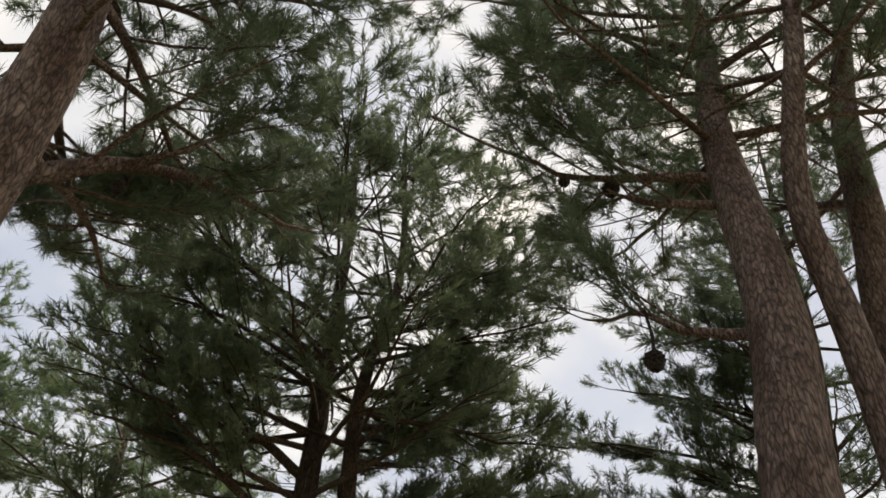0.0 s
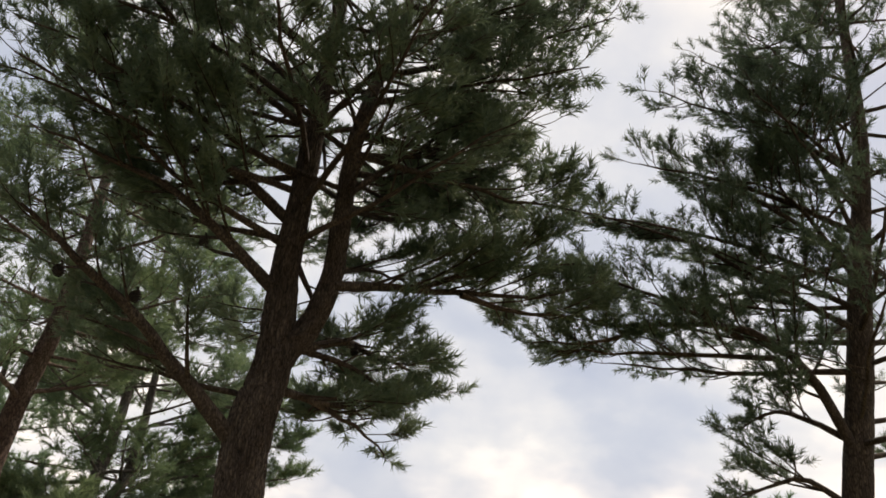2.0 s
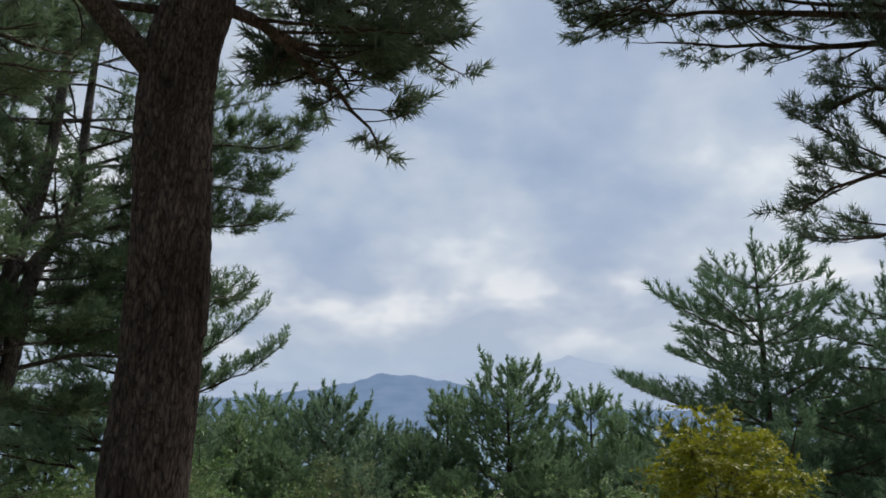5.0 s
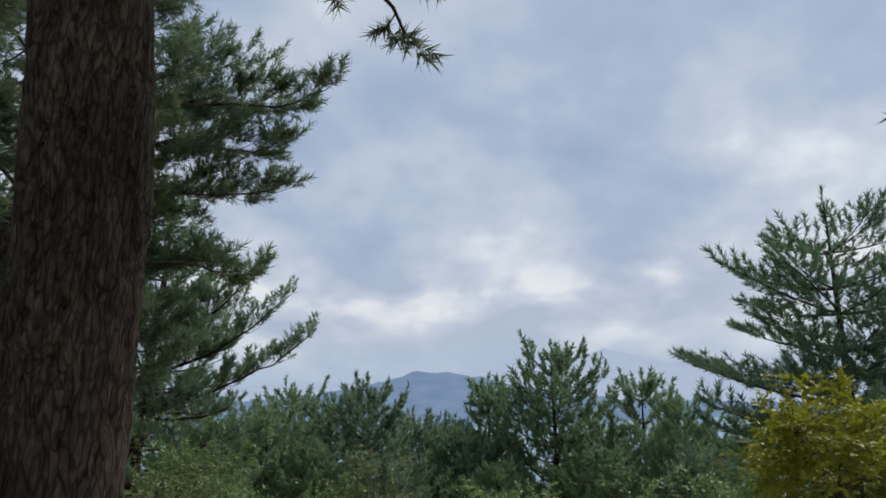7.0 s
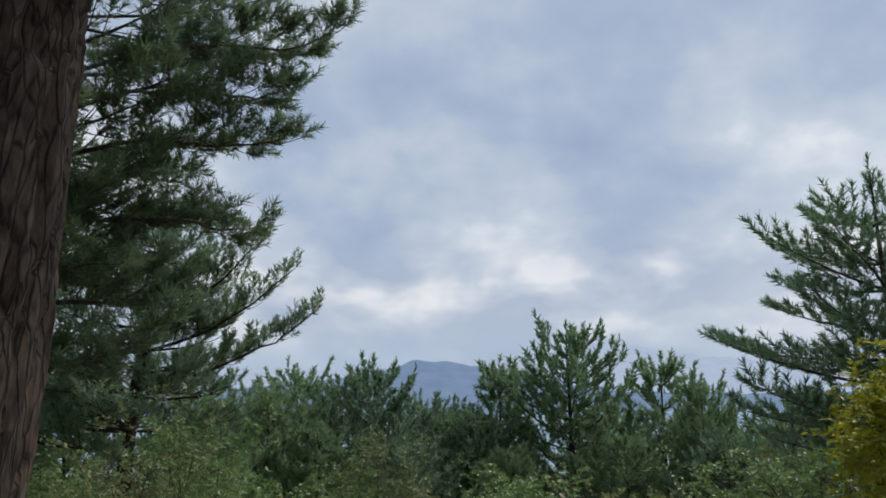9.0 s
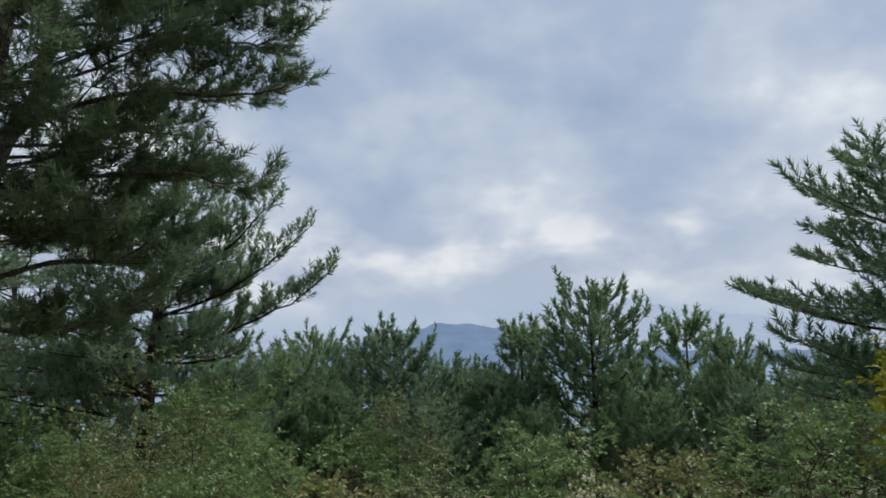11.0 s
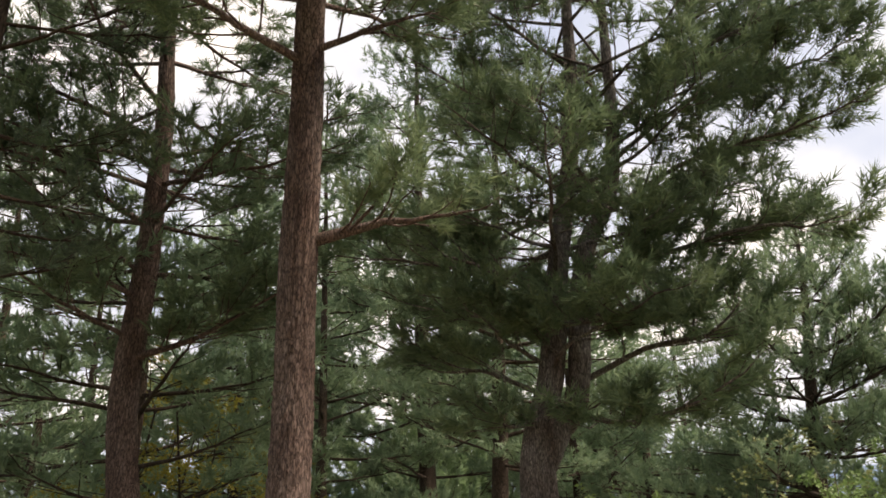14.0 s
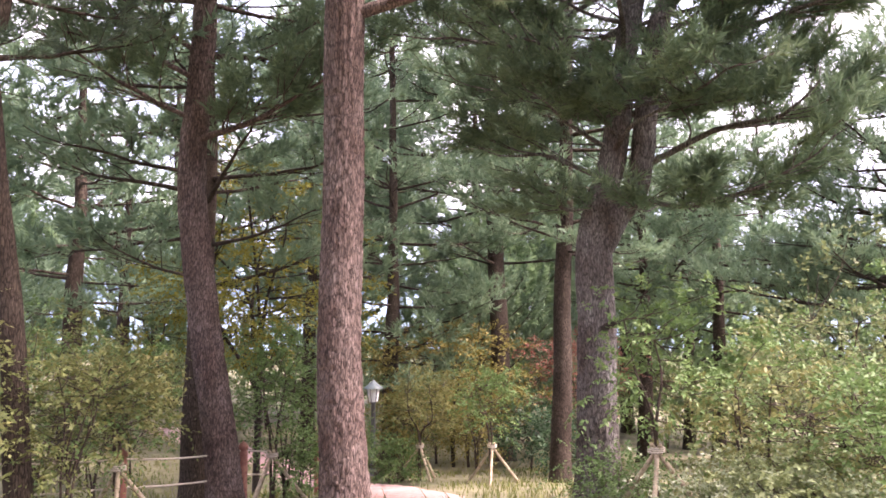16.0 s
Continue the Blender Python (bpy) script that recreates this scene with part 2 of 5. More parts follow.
FAR_PEAK = painted_haze("haze_painted_peak", (0.40, 0.48, 0.63), (0.43, 0.51, 0.65))
FAR_VALE = painted_haze("haze_painted_valley", (0.26, 0.37, 0.52), (0.33, 0.44, 0.58))


# ---- mesh helpers ----
class Soup:
    """Gathers vertices and faces, all of one size a batch, and turns them into one mesh."""

    def __init__(self):
        self.v, self.f, self.n = [], [], 0

    def add(self, verts, faces):
        self.v.append(np.asarray(verts, float).reshape(-1, 3))
        self.f.append(np.asarray(faces, np.int64) + self.n)
        self.n += len(self.v[-1])

    def mesh(self, name, mat, smooth=False):
        me = bpy.data.meshes.new(name)
        verts = np.concatenate(self.v)
        loops = np.concatenate([f.ravel() for f in self.f])
        sizes = np.concatenate([np.full(len(f), f.shape[1]) for f in self.f])
        starts = np.concatenate([[0], np.cumsum(sizes)[:-1]])
        me.vertices.add(len(verts))
        me.vertices.foreach_set("co", verts.ravel().astype(np.float32))
        me.loops.add(len(loops))
        me.loops.foreach_set("vertex_index", loops.astype(np.int32))
        me.polygons.add(len(sizes))
        me.polygons.foreach_set("loop_start", starts.astype(np.int32))
        if smooth:
            me.polygons.foreach_set("use_smooth", np.ones(len(sizes), bool))
        me.update(calc_edges=True)
        me.materials.append(mat)
        return me


def unit(v):
    v = np.asarray(v, float)
    return v / np.maximum(np.linalg.norm(v, axis=-1, keepdims=True), 1e-9)


def spline(points, n):
    """A smooth line of n points through the points given."""
    p = np.asarray(points, float)
    p = np.vstack([2 * p[0] - p[1], p, 2 * p[-1] - p[-2]])
    u = np.linspace(0, len(p) - 3 - 1e-6, n)
    i, s = u.astype(int), (u % 1)[:, None]
    a, b, c, d = p[i], p[i + 1], p[i + 2], p[i + 3]
    return 0.5 * (2 * b + (c - a) * s + (2 * a - 5 * b + 4 * c - d) * s ** 2 + (3 * b - a - 3 * c + d) * s ** 3)


def tube(soup, path, radii, sides, relief=None, capped=True):
    path, radii = np.asarray(path, float), np.asarray(radii, float)
    t = unit(np.gradient(path, axis=0))
    ref = np.array((0.0, 1.0, 0.0)) if abs(t[:, 1]).mean() < 0.75 else np.array((1.0, 0.0, 0.0))
    a = unit(np.cross(t, ref))
    b = np.cross(t, a)
    th = np.linspace(0, 2 * np.pi, sides, endpoint=False)
    r = radii[:, None] + (relief if relief is not None else 0)
    v = path[:, None] + r[..., None] * (np.cos(th)[None, :, None] * a[:, None] + np.sin(th)[None, :, None] * b[:, None])
    n = len(path)
    i, j = np.meshgrid(np.arange(n - 1), np.arange(sides), indexing="ij")
    k = (j + 1) % sides
    q = np.stack([i * sides + j, (i + 1) * sides + j, (i + 1) * sides + k, i * sides + k], -1).reshape(-1, 4)
    soup.add(v.reshape(-1, 3), q)
    if capped:
        soup.add(np.vstack([v[-1], path[-1:] + t[-1:] * radii[-1]]), [[x, (x + 1) % sides, sides] for x in range(sides)])
        soup.add(np.vstack([v[0], path[:1]]), [[(x + 1) % sides, x, sides] for x in range(sides)])


def plates(rng, path, radii, sides, depth, wide=0.045, tall=0.15):
    """Bark relief: long plates with furrows between them."""
    s = np.concatenate([[0], np.cumsum(np.linalg.norm(np.diff(path, axis=0), axis=1))])
    cols = max(8, int(2 * np.pi * radii.mean() / wide))
    th = np.linspace(0, cols, sides, endpoint=False)
    x, y = np.meshgrid(th, s / tall)
    x = x + 0.35 * np.sin(y * 1.9) + 0.2 * np.sin(y * 4.3 + x)
    x = x % cols
    rows = int(y.max()) + 4
    jx, jy = rng.uniform(0.1, 0.9, (rows, cols)), rng.uniform(0.0, 1.0, (rows, cols))
    lift = rng.uniform(0.5, 1.0, (rows, cols))
    ix, iy = x.astype(int) % cols, y.astype(int)
    f1, f2, up_ = np.full(x.shape, 9.0), np.full(x.shape, 9.0), np.zeros(x.shape)
    for dx in (-1, 0, 1):
        for dy in (-1, 0, 1):
            cx, cy = (ix + dx) % cols, np.clip(iy + dy, 0, rows - 1)
            d = np.hypot((ix + dx) + jx[cy, cx] - x, cy + jy[cy, cx] - y)
            closer = d < f1
            f2 = np.where(closer, f1, np.minimum(f2, d))
            up_ = np.where(closer, lift[cy, cx], up_)
            f1 = np.where(closer, d, f1)
    edge = np.clip((f2 - f1) / 0.2, 0, 1)
    return depth * (edge * edge * (3 - 2 * edge) * up_ - 0.5) + rng.normal(0, depth * 0.06, x.shape)


def part(name, mesh_or_soup, mat, parent, label="", smooth=False):
    me = mesh_or_soup.mesh(name, mat, smooth) if isinstance(mesh_or_soup, Soup) else mesh_or_soup
    ob = new(name, me)
    ob.parent = parent
    if label:
        tagged(ob, label)
    return ob


def thing(name, at, label, category, group=""):
    ob = new(name)
    ob.location = at
    ob.empty_display_size = 0.2
    return tagged(ob, label, category, group)


def ground_z(x, y):
    x, y = np.asarray(x, float), np.asarray(y, float)
    z = np.where(y < 12, -0.1 * y, -1.2 - 0.07 * (np.clip(y, 12, 70) - 12))
    z = z - 0.15 * np.clip(-x - 5, 0, 10) - 0.16 * (np.clip(np.hypot(x, y), 75, 450) - 75)
    return z + 0.04 * np.sin(x * 0.9 + 1) * np.sin(y * 0.7)


# ---- needles ----
def tuft_shapes(rng, count, needles, length, width, shoot, most=1.3):
    shapes = []
    for _ in range(count):
        s = shoot * rng.uniform(0, 1, needles) ** 0.75
        az, tilt = rng.uniform(0, 2 * np.pi, needles), rng.uniform(0.4, most, needles)
        tilt = np.where(s > shoot * 0.85, tilt * 0.7, tilt)
        d = np.stack([np.sin(tilt) * np.cos(az), np.sin(tilt) * np.sin(az), np.cos(tilt)], -1)
        side = unit(np.cross(d, rng.normal(size=(needles, 3)))) * width / 2
        base = np.stack([0 * s, 0 * s, s], -1)
        tip = base + d * (length * rng.uniform(0.75, 1.1, needles))[:, None]
        tip[:, 2] -= 0.1 * length * rng.uniform(0, 1, needles)
        shapes.append(np.stack([base - side, base + side, tip], 1).reshape(-1, 3))
    return shapes


def spread_tufts(soup, rng, at, way, size, shapes):
    z = unit(way)
    x = unit(np.cross(z, rng.normal(size=z.shape)))
    y = np.cross(z, x)
    pick = rng.integers(0, len(shapes), len(at))
    for k, shape in enumerate(shapes):
        m = pick == k
        if not m.any():
            continue
        sc = size[m][:, None, None]
        v = at[m][:, None] + sc * (shape[None, :, 0:1] * x[m][:, None] + shape[None, :, 1:2] * y[m][:, None] + shape[None, :, 2:3] * z[m][:, None])
        soup.add(v.reshape(-1, 3), np.arange(v.size // 3).reshape(-1, 3))


RNG = np.random.default_rng(7)
TUFT_NEAR = tuft_shapes(RNG, 12, 33, 0.12, 0.012, 0.2, 1.15)
TUFT_FINE = tuft_shapes(RNG, 12, 52, 0.12, 0.0068, 0.2, 1.2)
TUFT_STOUT = tuft_shapes(RNG, 12, 28, 0.14, 0.0145, 0.24, 1.1)
TUFT_MID = tuft_shapes(RNG, 10, 17, 0.17, 0.03, 0.30, 1.1)
TUFT_CANDLE = tuft_shapes(RNG, 10, 30, 0.19, 0.052, 0.5, 1.05)
TUFT_YOUNG = tuft_shapes(RNG, 10, 36, 0.16, 0.025, 0.36, 1.0)


def straight_twigs(soup, a, b, r):
    """Three-sided tapering twigs from a to b."""
    t = unit(b - a)
    x = unit(np.cross(t, np.array((0.31, 0.17, 0.93))))
    y = np.cross(t, x)
    n = len(a)
    ring = []
    for k in range(3):
        c, s = math.cos(k * 2.094), math.sin(k * 2.094)
        ring.append(a + r[:, None] * (c * x + s * y))
    v = np.stack([*ring, b], 1).reshape(-1, 3)
    i = np.arange(n)[:, None] * 4
    soup.add(v, np.concatenate([i + [0, 1, 3], i + [1, 2, 3], i + [2, 0, 3]]))


def grow_limb(rng, wood, store, points, r0, spread=1.2, dense=5.5, start=0.22, twig=9.0, rise=0.5, sides=7, bendy=0.05):
    """A limb with its side branches; the twigs are left in store."""
    n = max(7, 3 * len(points))
    path = spline(points, n)
    length = np.linalg.norm(np.diff(path, axis=0), axis=1).sum()
    bend = np.cumsum(rng.normal(0, bendy * length / n ** 0.5, (n, 3)), axis=0)
    path = path + bend * np.linspace(0, 1, n)[:, None]
    radii = np.linspace(r0, max(0.008, r0 * 0.18), n)
    tube(wood, path, radii, sides)
    count = max(3, int(length * dense * (1 - start)))
    for k in range(count + 1):
        u = start + (1 - start) * (k + rng.uniform(0, 0.8)) / (count + 0.8)
        u = min(u, 0.999)
        i = u * (n - 1)
        p = path[int(i)] + (path[min(int(i) + 1, n - 1)] - path[int(i)]) * (i % 1)
        t = unit(path[min(int(i) + 1, n - 1)] - path[max(int(i) - 1, 0)])
        h = unit(np.cross((0.0, 0.0, 1.0), t))
        side = (1 if k % 2 else -1) * rng.choice((1, 1, 1, -1))
        ang = radians(rng.uniform(30, 68)) * (0.35 if u > 0.96 else 1)
        d = unit(math.cos(ang) * t + math.sin(ang) * side * h + np.array((0, 0, rng.uniform(-0.1, 0.1) + 0.3 * rise * rng.uniform(0, 1))))
        len2 = max(0.3, min(length * 0.6, spread) * (1.25 - u) * rng.uniform(0.7, 1.25))
        mid, end = p + d * len2 * 0.5 + rng.normal(0, 0.05 * len2, 3), p + d * len2 + np.array((0, 0, rng.uniform(0.0, 0.22) * len2))
        path2 = spline([p, mid, end], 4)
        r2 = max(0.007, radii[int(i)] * 0.42)
        tube(wood, path2, np.linspace(r2, 0.005, 4), 3, capped=False)
        nt = max(3, int(len2 * twig))
        u2 = rng.uniform(0.3, 1.0, nt)
        u2[:1] = 1.0
        j = u2 * 2.999
        ji = j.astype(int)
        base = path2[ji] + (path2[ji + 1] - path2[ji]) * (j % 1)[:, None]
        d2 = unit(path2[-1] - path2[0])[None] * 0.8 + rng.normal(0, 0.45, (nt, 3)) * np.array((1, 1, 0.3 + 0.4 * rise)) + np.array((0, 0, 0.08 + 0.45 * rise))
        store.append((base, unit(d2), rng.uniform(0.14, 0.36, nt)))


def finish_crown(rng, wood, store, shapes, per=3, size=(0.8, 1.2), rise=0.5):
    base = np.concatenate([s[0] for s in store])
    d = np.concatenate([s[1] for s in store])
    ln = np.concatenate([s[2] for s in store])
    thin = slice(None, None, 2 if shapes is TUFT_NEAR or shapes is TUFT_FINE else 4)
    straight_twigs(wood, base[thin], (base + d * ln[:, None])[thin], np.full(len(base[thin]), 0.005))
    needles = Soup()
    for k in range(per):
        at = base + d * (ln * (0.25 + 0.5 * k / per))[:, None]
        way = d + rng.normal(0, 0.22 + 0.15 * k, d.shape) + np.array((0, 0, 0.8 * rise))
        spread_tufts(needles, rng, at, way, rng.uniform(*size, len(at)), shapes)
    return needles


def whorl_limbs(rng, stem, radii, low, high, reach, gap, per, tilt=(-12, 17), droop=0.0, avoid=None):
    """Free limbs round a stem between two heights: start, line and thickness of each."""
    out = []
    z, turn = low, rng.uniform(0, 360)
    while z < high:
        i = int(np.argmin(abs(stem[:, 2] - z)))
        for k in range(per):
            turn += 360 / per + rng.uniform(-35, 35)
            f = (z - low) / max(high - low, 0.1)
            ln = reach(f) * rng.uniform(0.7, 1.15)
            a, e = radians(turn), radians(rng.uniform(*tilt))
            d = np.array((math.cos(a) * math.cos(e), math.sin(a) * math.cos(e), math.sin(e)))
            if avoid is not None and avoid(d, z):
                continue
            p = stem[i] + np.array((0, 0, rng.uniform(-0.12, 0.12)))
            out.append(([p, p + d * ln * 0.5 + np.array((0, 0, 0.04 * ln - droop * ln)), p + d * ln + np.array((0, 0, (0.14 - droop) * ln))], min(radii[i] * 0.38, 0.010 + 0.012 * ln)))
        z += gap * rng.uniform(0.75, 1.3)
    return out


def pine(label, stems, limbs, seed, mat=None, needle=None, group="tall pines", fine=0.0, fill=None, shapes=None, twig=11.0, spread=1.1, per=1, cones=(), name="pine_tree", rise=0.3, size=(0.8, 1.25), dense=5.5, furrow=(0.022, 0.048, 0.3), clear=0.3):
    """A grown pine. stems: lists of (x, y, z, radius), the first from the ground; limbs: (radius, points); fill: ranges of free limbs."""
    rng = np.random.default_rng(seed)
    mat, needle, shapes = mat or BARK, needle or NEEDLE, shapes or TUFT_NEAR
    at = Vector(stems[0][0][:3])
    tree = thing(name, at, label, "tree", group)
    off = np.array(at)
    store, lines = [], []
    for k, stem in enumerate(stems):
        s = np.array(stem, float)
        ln = np.linalg.norm(np.diff(s[:, :3], axis=0), axis=1).sum()
        full = spline(s, max(12, int(ln / 0.13)))
        if fine and k == 0:
            close = max(2, int(fine / 0.036))
            dense_line = spline(s, int(ln / 0.036))
            full = np.vstack([dense_line[:close], dense_line[close::4]])
        path, radii = full[:, :3], full[:, 3]
        wob = np.sin(path[:, 2:3] * np.array((1.7, 2.3, 0.0)) + seed) * 0.012
        path = path + wob
        soup = Soup()
        sides = 84 if fine and k == 0 else 36 if fine else 28
        if k == 0:
            low = path[:, 2] - path[0, 2]
            radii = radii * (1 + 0.35 * np.exp(-low / 0.22))
        rel = plates(rng, path, radii, sides, *(furrow if fine else (0.010, 0.08, 0.16))) * np.minimum(1, radii / 0.12)[:, None]
        tube(soup, path - off, radii, sides, rel)
        part("trunk" if k == 0 else "leader", soup, mat, tree, smooth=True)
        lines.append((path, radii))
    for r, pts in limbs:
        wood = Soup()
        grow_limb(rng, wood, store, np.array(pts, float) - off, r, spread=spread, twig=twig * 1.45, rise=rise, dense=dense * 1.3, start=0.16)
        part("limb", wood, mat, tree, smooth=True)
    for stem, low, high, reach, gap, count, *more in fill or ():
        wide = more[0] if more else None
        path, radii = lines[stem]
        for pts, r in whorl_limbs(rng, path, radii, low, high, reach, gap, count, avoid=wide):
            wood = Soup()
            grow_limb(rng, wood, store, np.array(pts) - off, r, spread=spread, twig=twig, rise=rise, sides=5, dense=dense, start=clear)
            part("limb", wood, mat, tree, smooth=True)
    twigs = Soup()
    needles = finish_crown(rng, twigs, store, shapes, per, size, rise)
    tagged(part("twig_spray", twigs, TWIG, tree, "thin dark twigs"), kind="stuff")
    tagged(part("crown", needles, needle, tree, "long needles in dense tufts"), kind="stuff")
    for c in cones:
        cone(tree, np.array(c[:3]) - off, c[3], c[4] if len(c) > 4 else 0.1)
    return tree


def cone(tree, at, r, stalk):
    """A dark cluster of cones: overlapping scales round a short core."""
    s = Soup()
    r = r * 0.68
    for k in range(46):
        f = k / 46
        a, z = k * 2.4, (0.5 - f) * 2 * r
        w = r * (0.35 + 0.75 * math.sin(math.pi * min(1, 0.15 + f * 0.8)))
        c, sn = math.cos(a), math.sin(a)
        p = np.array((c * w * 0.4, sn * w * 0.4, z))
        q = np.array((c * w, sn * w, z + 0.12 * r))
        side = np.array((-sn, c, 0)) * r * 0.36
        tip = q + np.array((c, sn, 0.5)) * r * 0.16
        s.add(at + np.stack([p - side, p + side, q + side, tip, q - side, q + np.array((0, 0, -0.2 * r))]), [[0, 1, 2], [0, 2, 4], [2, 3, 4], [0, 4, 5], [1, 5, 2], [2, 5, 3], [3, 5, 4], [0, 5, 1]])
    tube(s, at + np.array([(0, 0, 0), (0.02, 0.01, stalk * 0.5), (0, 0, stalk)]), (0.014, 0.011, 0.011), 6)
    part("cone", s, CONE, tree, "dark cluster of cones")


def young_pine(label, at, height, reach, seed, needle=None, shapes=None, gap=0.45, per=5, size=(0.8, 1.2), bare=0.04, group="young pines", shape=0.8, tilt=0.15, lift=0.42, spacing=0.29, upright=0.9):
    """A young pine: whorls of limbs that bend upwards, every branchlet ending in a brush of needles held like a candle."""
    rng = np.random.default_rng(seed)
    shapes = shapes or TUFT_CANDLE
    tree = thing("young_pine", at, label, "tree", group)
    stem = spline([(0, 0, -0.1), (0.05 * rng.normal(), 0.05 * rng.normal(), height * 0.5), (0, 0, height)], 30)
    radii = np.linspace(0.018 * height + 0.01, 0.015, 30)
    trunk = Soup()
    tube(trunk, stem, radii, 10)
    part("trunk", trunk, BARK, tree, smooth=True)
    wood, at_, way_, size_ = Soup(), [], [], []

    def brush(p, d, k=1.0):
        at_.append(p)
        way_.append(d + rng.normal(0, 0.12, 3))
        size_.append(k * rng.uniform(*size))

    z, turn, up_ = height * bare, rng.uniform(0, 6.283), np.array((0, 0, 1.0))
    while z < height * 0.94:
        f = z / height
        b = stem[int(np.argmin(abs(stem[:, 2] - z)))]
        for _ in range(per):
            turn += 6.283 / per + rng.uniform(-0.5, 0.5)
            ln = (reach * (1 - f) ** shape + 0.3) * rng.uniform(0.65, 1.2)
            d = np.array((math.cos(turn), math.sin(turn), 0.0))
            h = np.array((-d[1], d[0], 0.0))
            bow = tilt + rng.uniform(-0.08, 0.12)
            side_bow = rng.normal(0, 0.1)
            u = np.linspace(0, 1, 6)[:, None]
            path = b + d * ln * u + h * ln * side_bow * u * u + up_ * ln * (bow * u + lift * u ** 2.4)
            tube(wood, path, np.linspace(0.012 + 0.009 * ln, 0.008, 6), 4, capped=False)
            count = max(2, int(ln * 0.8 / spacing))
            for k in range(count):
                v = 0.28 + 0.72 * (k + rng.uniform(0.2, 0.8)) / count
                i = min(int(v * 5), 4)
                p = path[i] + (path[i + 1] - path[i]) * (v * 5 - i)
                side = h * (1 if k % 2 else -1)
                out = unit(d * 0.7 + side * 0.8 + up_ * rng.uniform(0.1, 0.45))
                len2 = rng.uniform(0.22, 0.5) * min(1.6, 0.4 + ln * 0.6) * (1.25 - v)
                q = p + out * len2
                straight_twigs(wood, p[None], q[None], np.array((0.009,)))
                brush(p + out * len2 * 0.45, unit(out * 0.7 + up_ * upright * 0.8), 0.8)
                brush(q, unit(out * 0.4 + d * 0.2 + up_ * upright))
            brush(path[-1], unit(d * 0.35 + up_ * upright), 1.1)
            brush(path[-2], unit(d * 0.5 + up_ * upright * 0.7))
        z += gap * rng.uniform(0.8, 1.25)
    for k in range(3):
        brush(stem[-1] - up_ * 0.38 * k, up_, 1.0)
    for k in range(5):
        a = k * 1.257
        brush(stem[-1] - up_ * 0.3, unit(np.array((math.cos(a) * 0.5, math.sin(a) * 0.5, 1.0))), 0.8)
    at_, way_, size_ = np.array(at_), np.array(way_), np.array(size_)
    needles = Soup()
    spread_tufts(needles, rng, at_, way_, size_, shapes)
    inner = at_[::4] * np.column_stack([np.repeat(rng.uniform(0.2, 0.75, (len(at_[::4]), 1)), 2, 1), np.full(len(at_[::4]), 0.93)])
    spread_tufts(needles, rng, inner, way_[::4] + rng.normal(0, 0.5, inner.shape), rng.uniform(1.1, 1.5, len(inner)), shapes)
    tagged(part("branchwork", wood, TWIG, tree), kind="stuff")
    tagged(part("crown", needles, needle or NEEDLE_BLUE, tree, "upright needle shoots"), kind="stuff")
    return tree


# ---- broad-leaved plants ----
def leaf_sprays(soup, rng, at, way, length, leaf, count=8):
    """Little drooping sprays, their leaves in two rows along a thin stalk."""
    n = len(at)
    side = unit(np.cross(way, np.array((0, 0, 1.0)) + rng.normal(0, 0.35, (n, 3))))
    base, d = [], []
    for j in range(count):
        u = (j + 0.6) / count
        base.append(at + way * (length * u)[:, None] - np.array((0, 0, 1.0)) * (0.45 * length * u * u)[:, None])
        d.append(way * 0.6 + side * (0.85 if j % 2 else -0.85) * (1.15 - 0.7 * u) - np.array((0, 0, 0.3)) + rng.normal(0, 0.3, (n, 3)))
    base, d = np.concatenate(base), unit(np.concatenate(d))
    m = len(base)
    nrm = unit(rng.normal(0, 0.5, (m, 3)) + np.array((0, 0, 0.9)))
    s = unit(np.cross(d, nrm))
    nrm = np.cross(s, d)
    big = (leaf * rng.uniform(0.65, 1.25, m))[:, None]
    w = big * 0.27
    v = np.stack([base, base + d * big * 0.45 + s * w + nrm * w * 0.3, base + d * big - nrm * w * 0.3, base + d * big * 0.45 - s * w + nrm * w * 0.3], 1)
    i = np.arange(m)[:, None] * 4
    soup.add(v.reshape(-1, 3), np.concatenate([i + [0, 1, 2], i + [0, 2, 3]]))


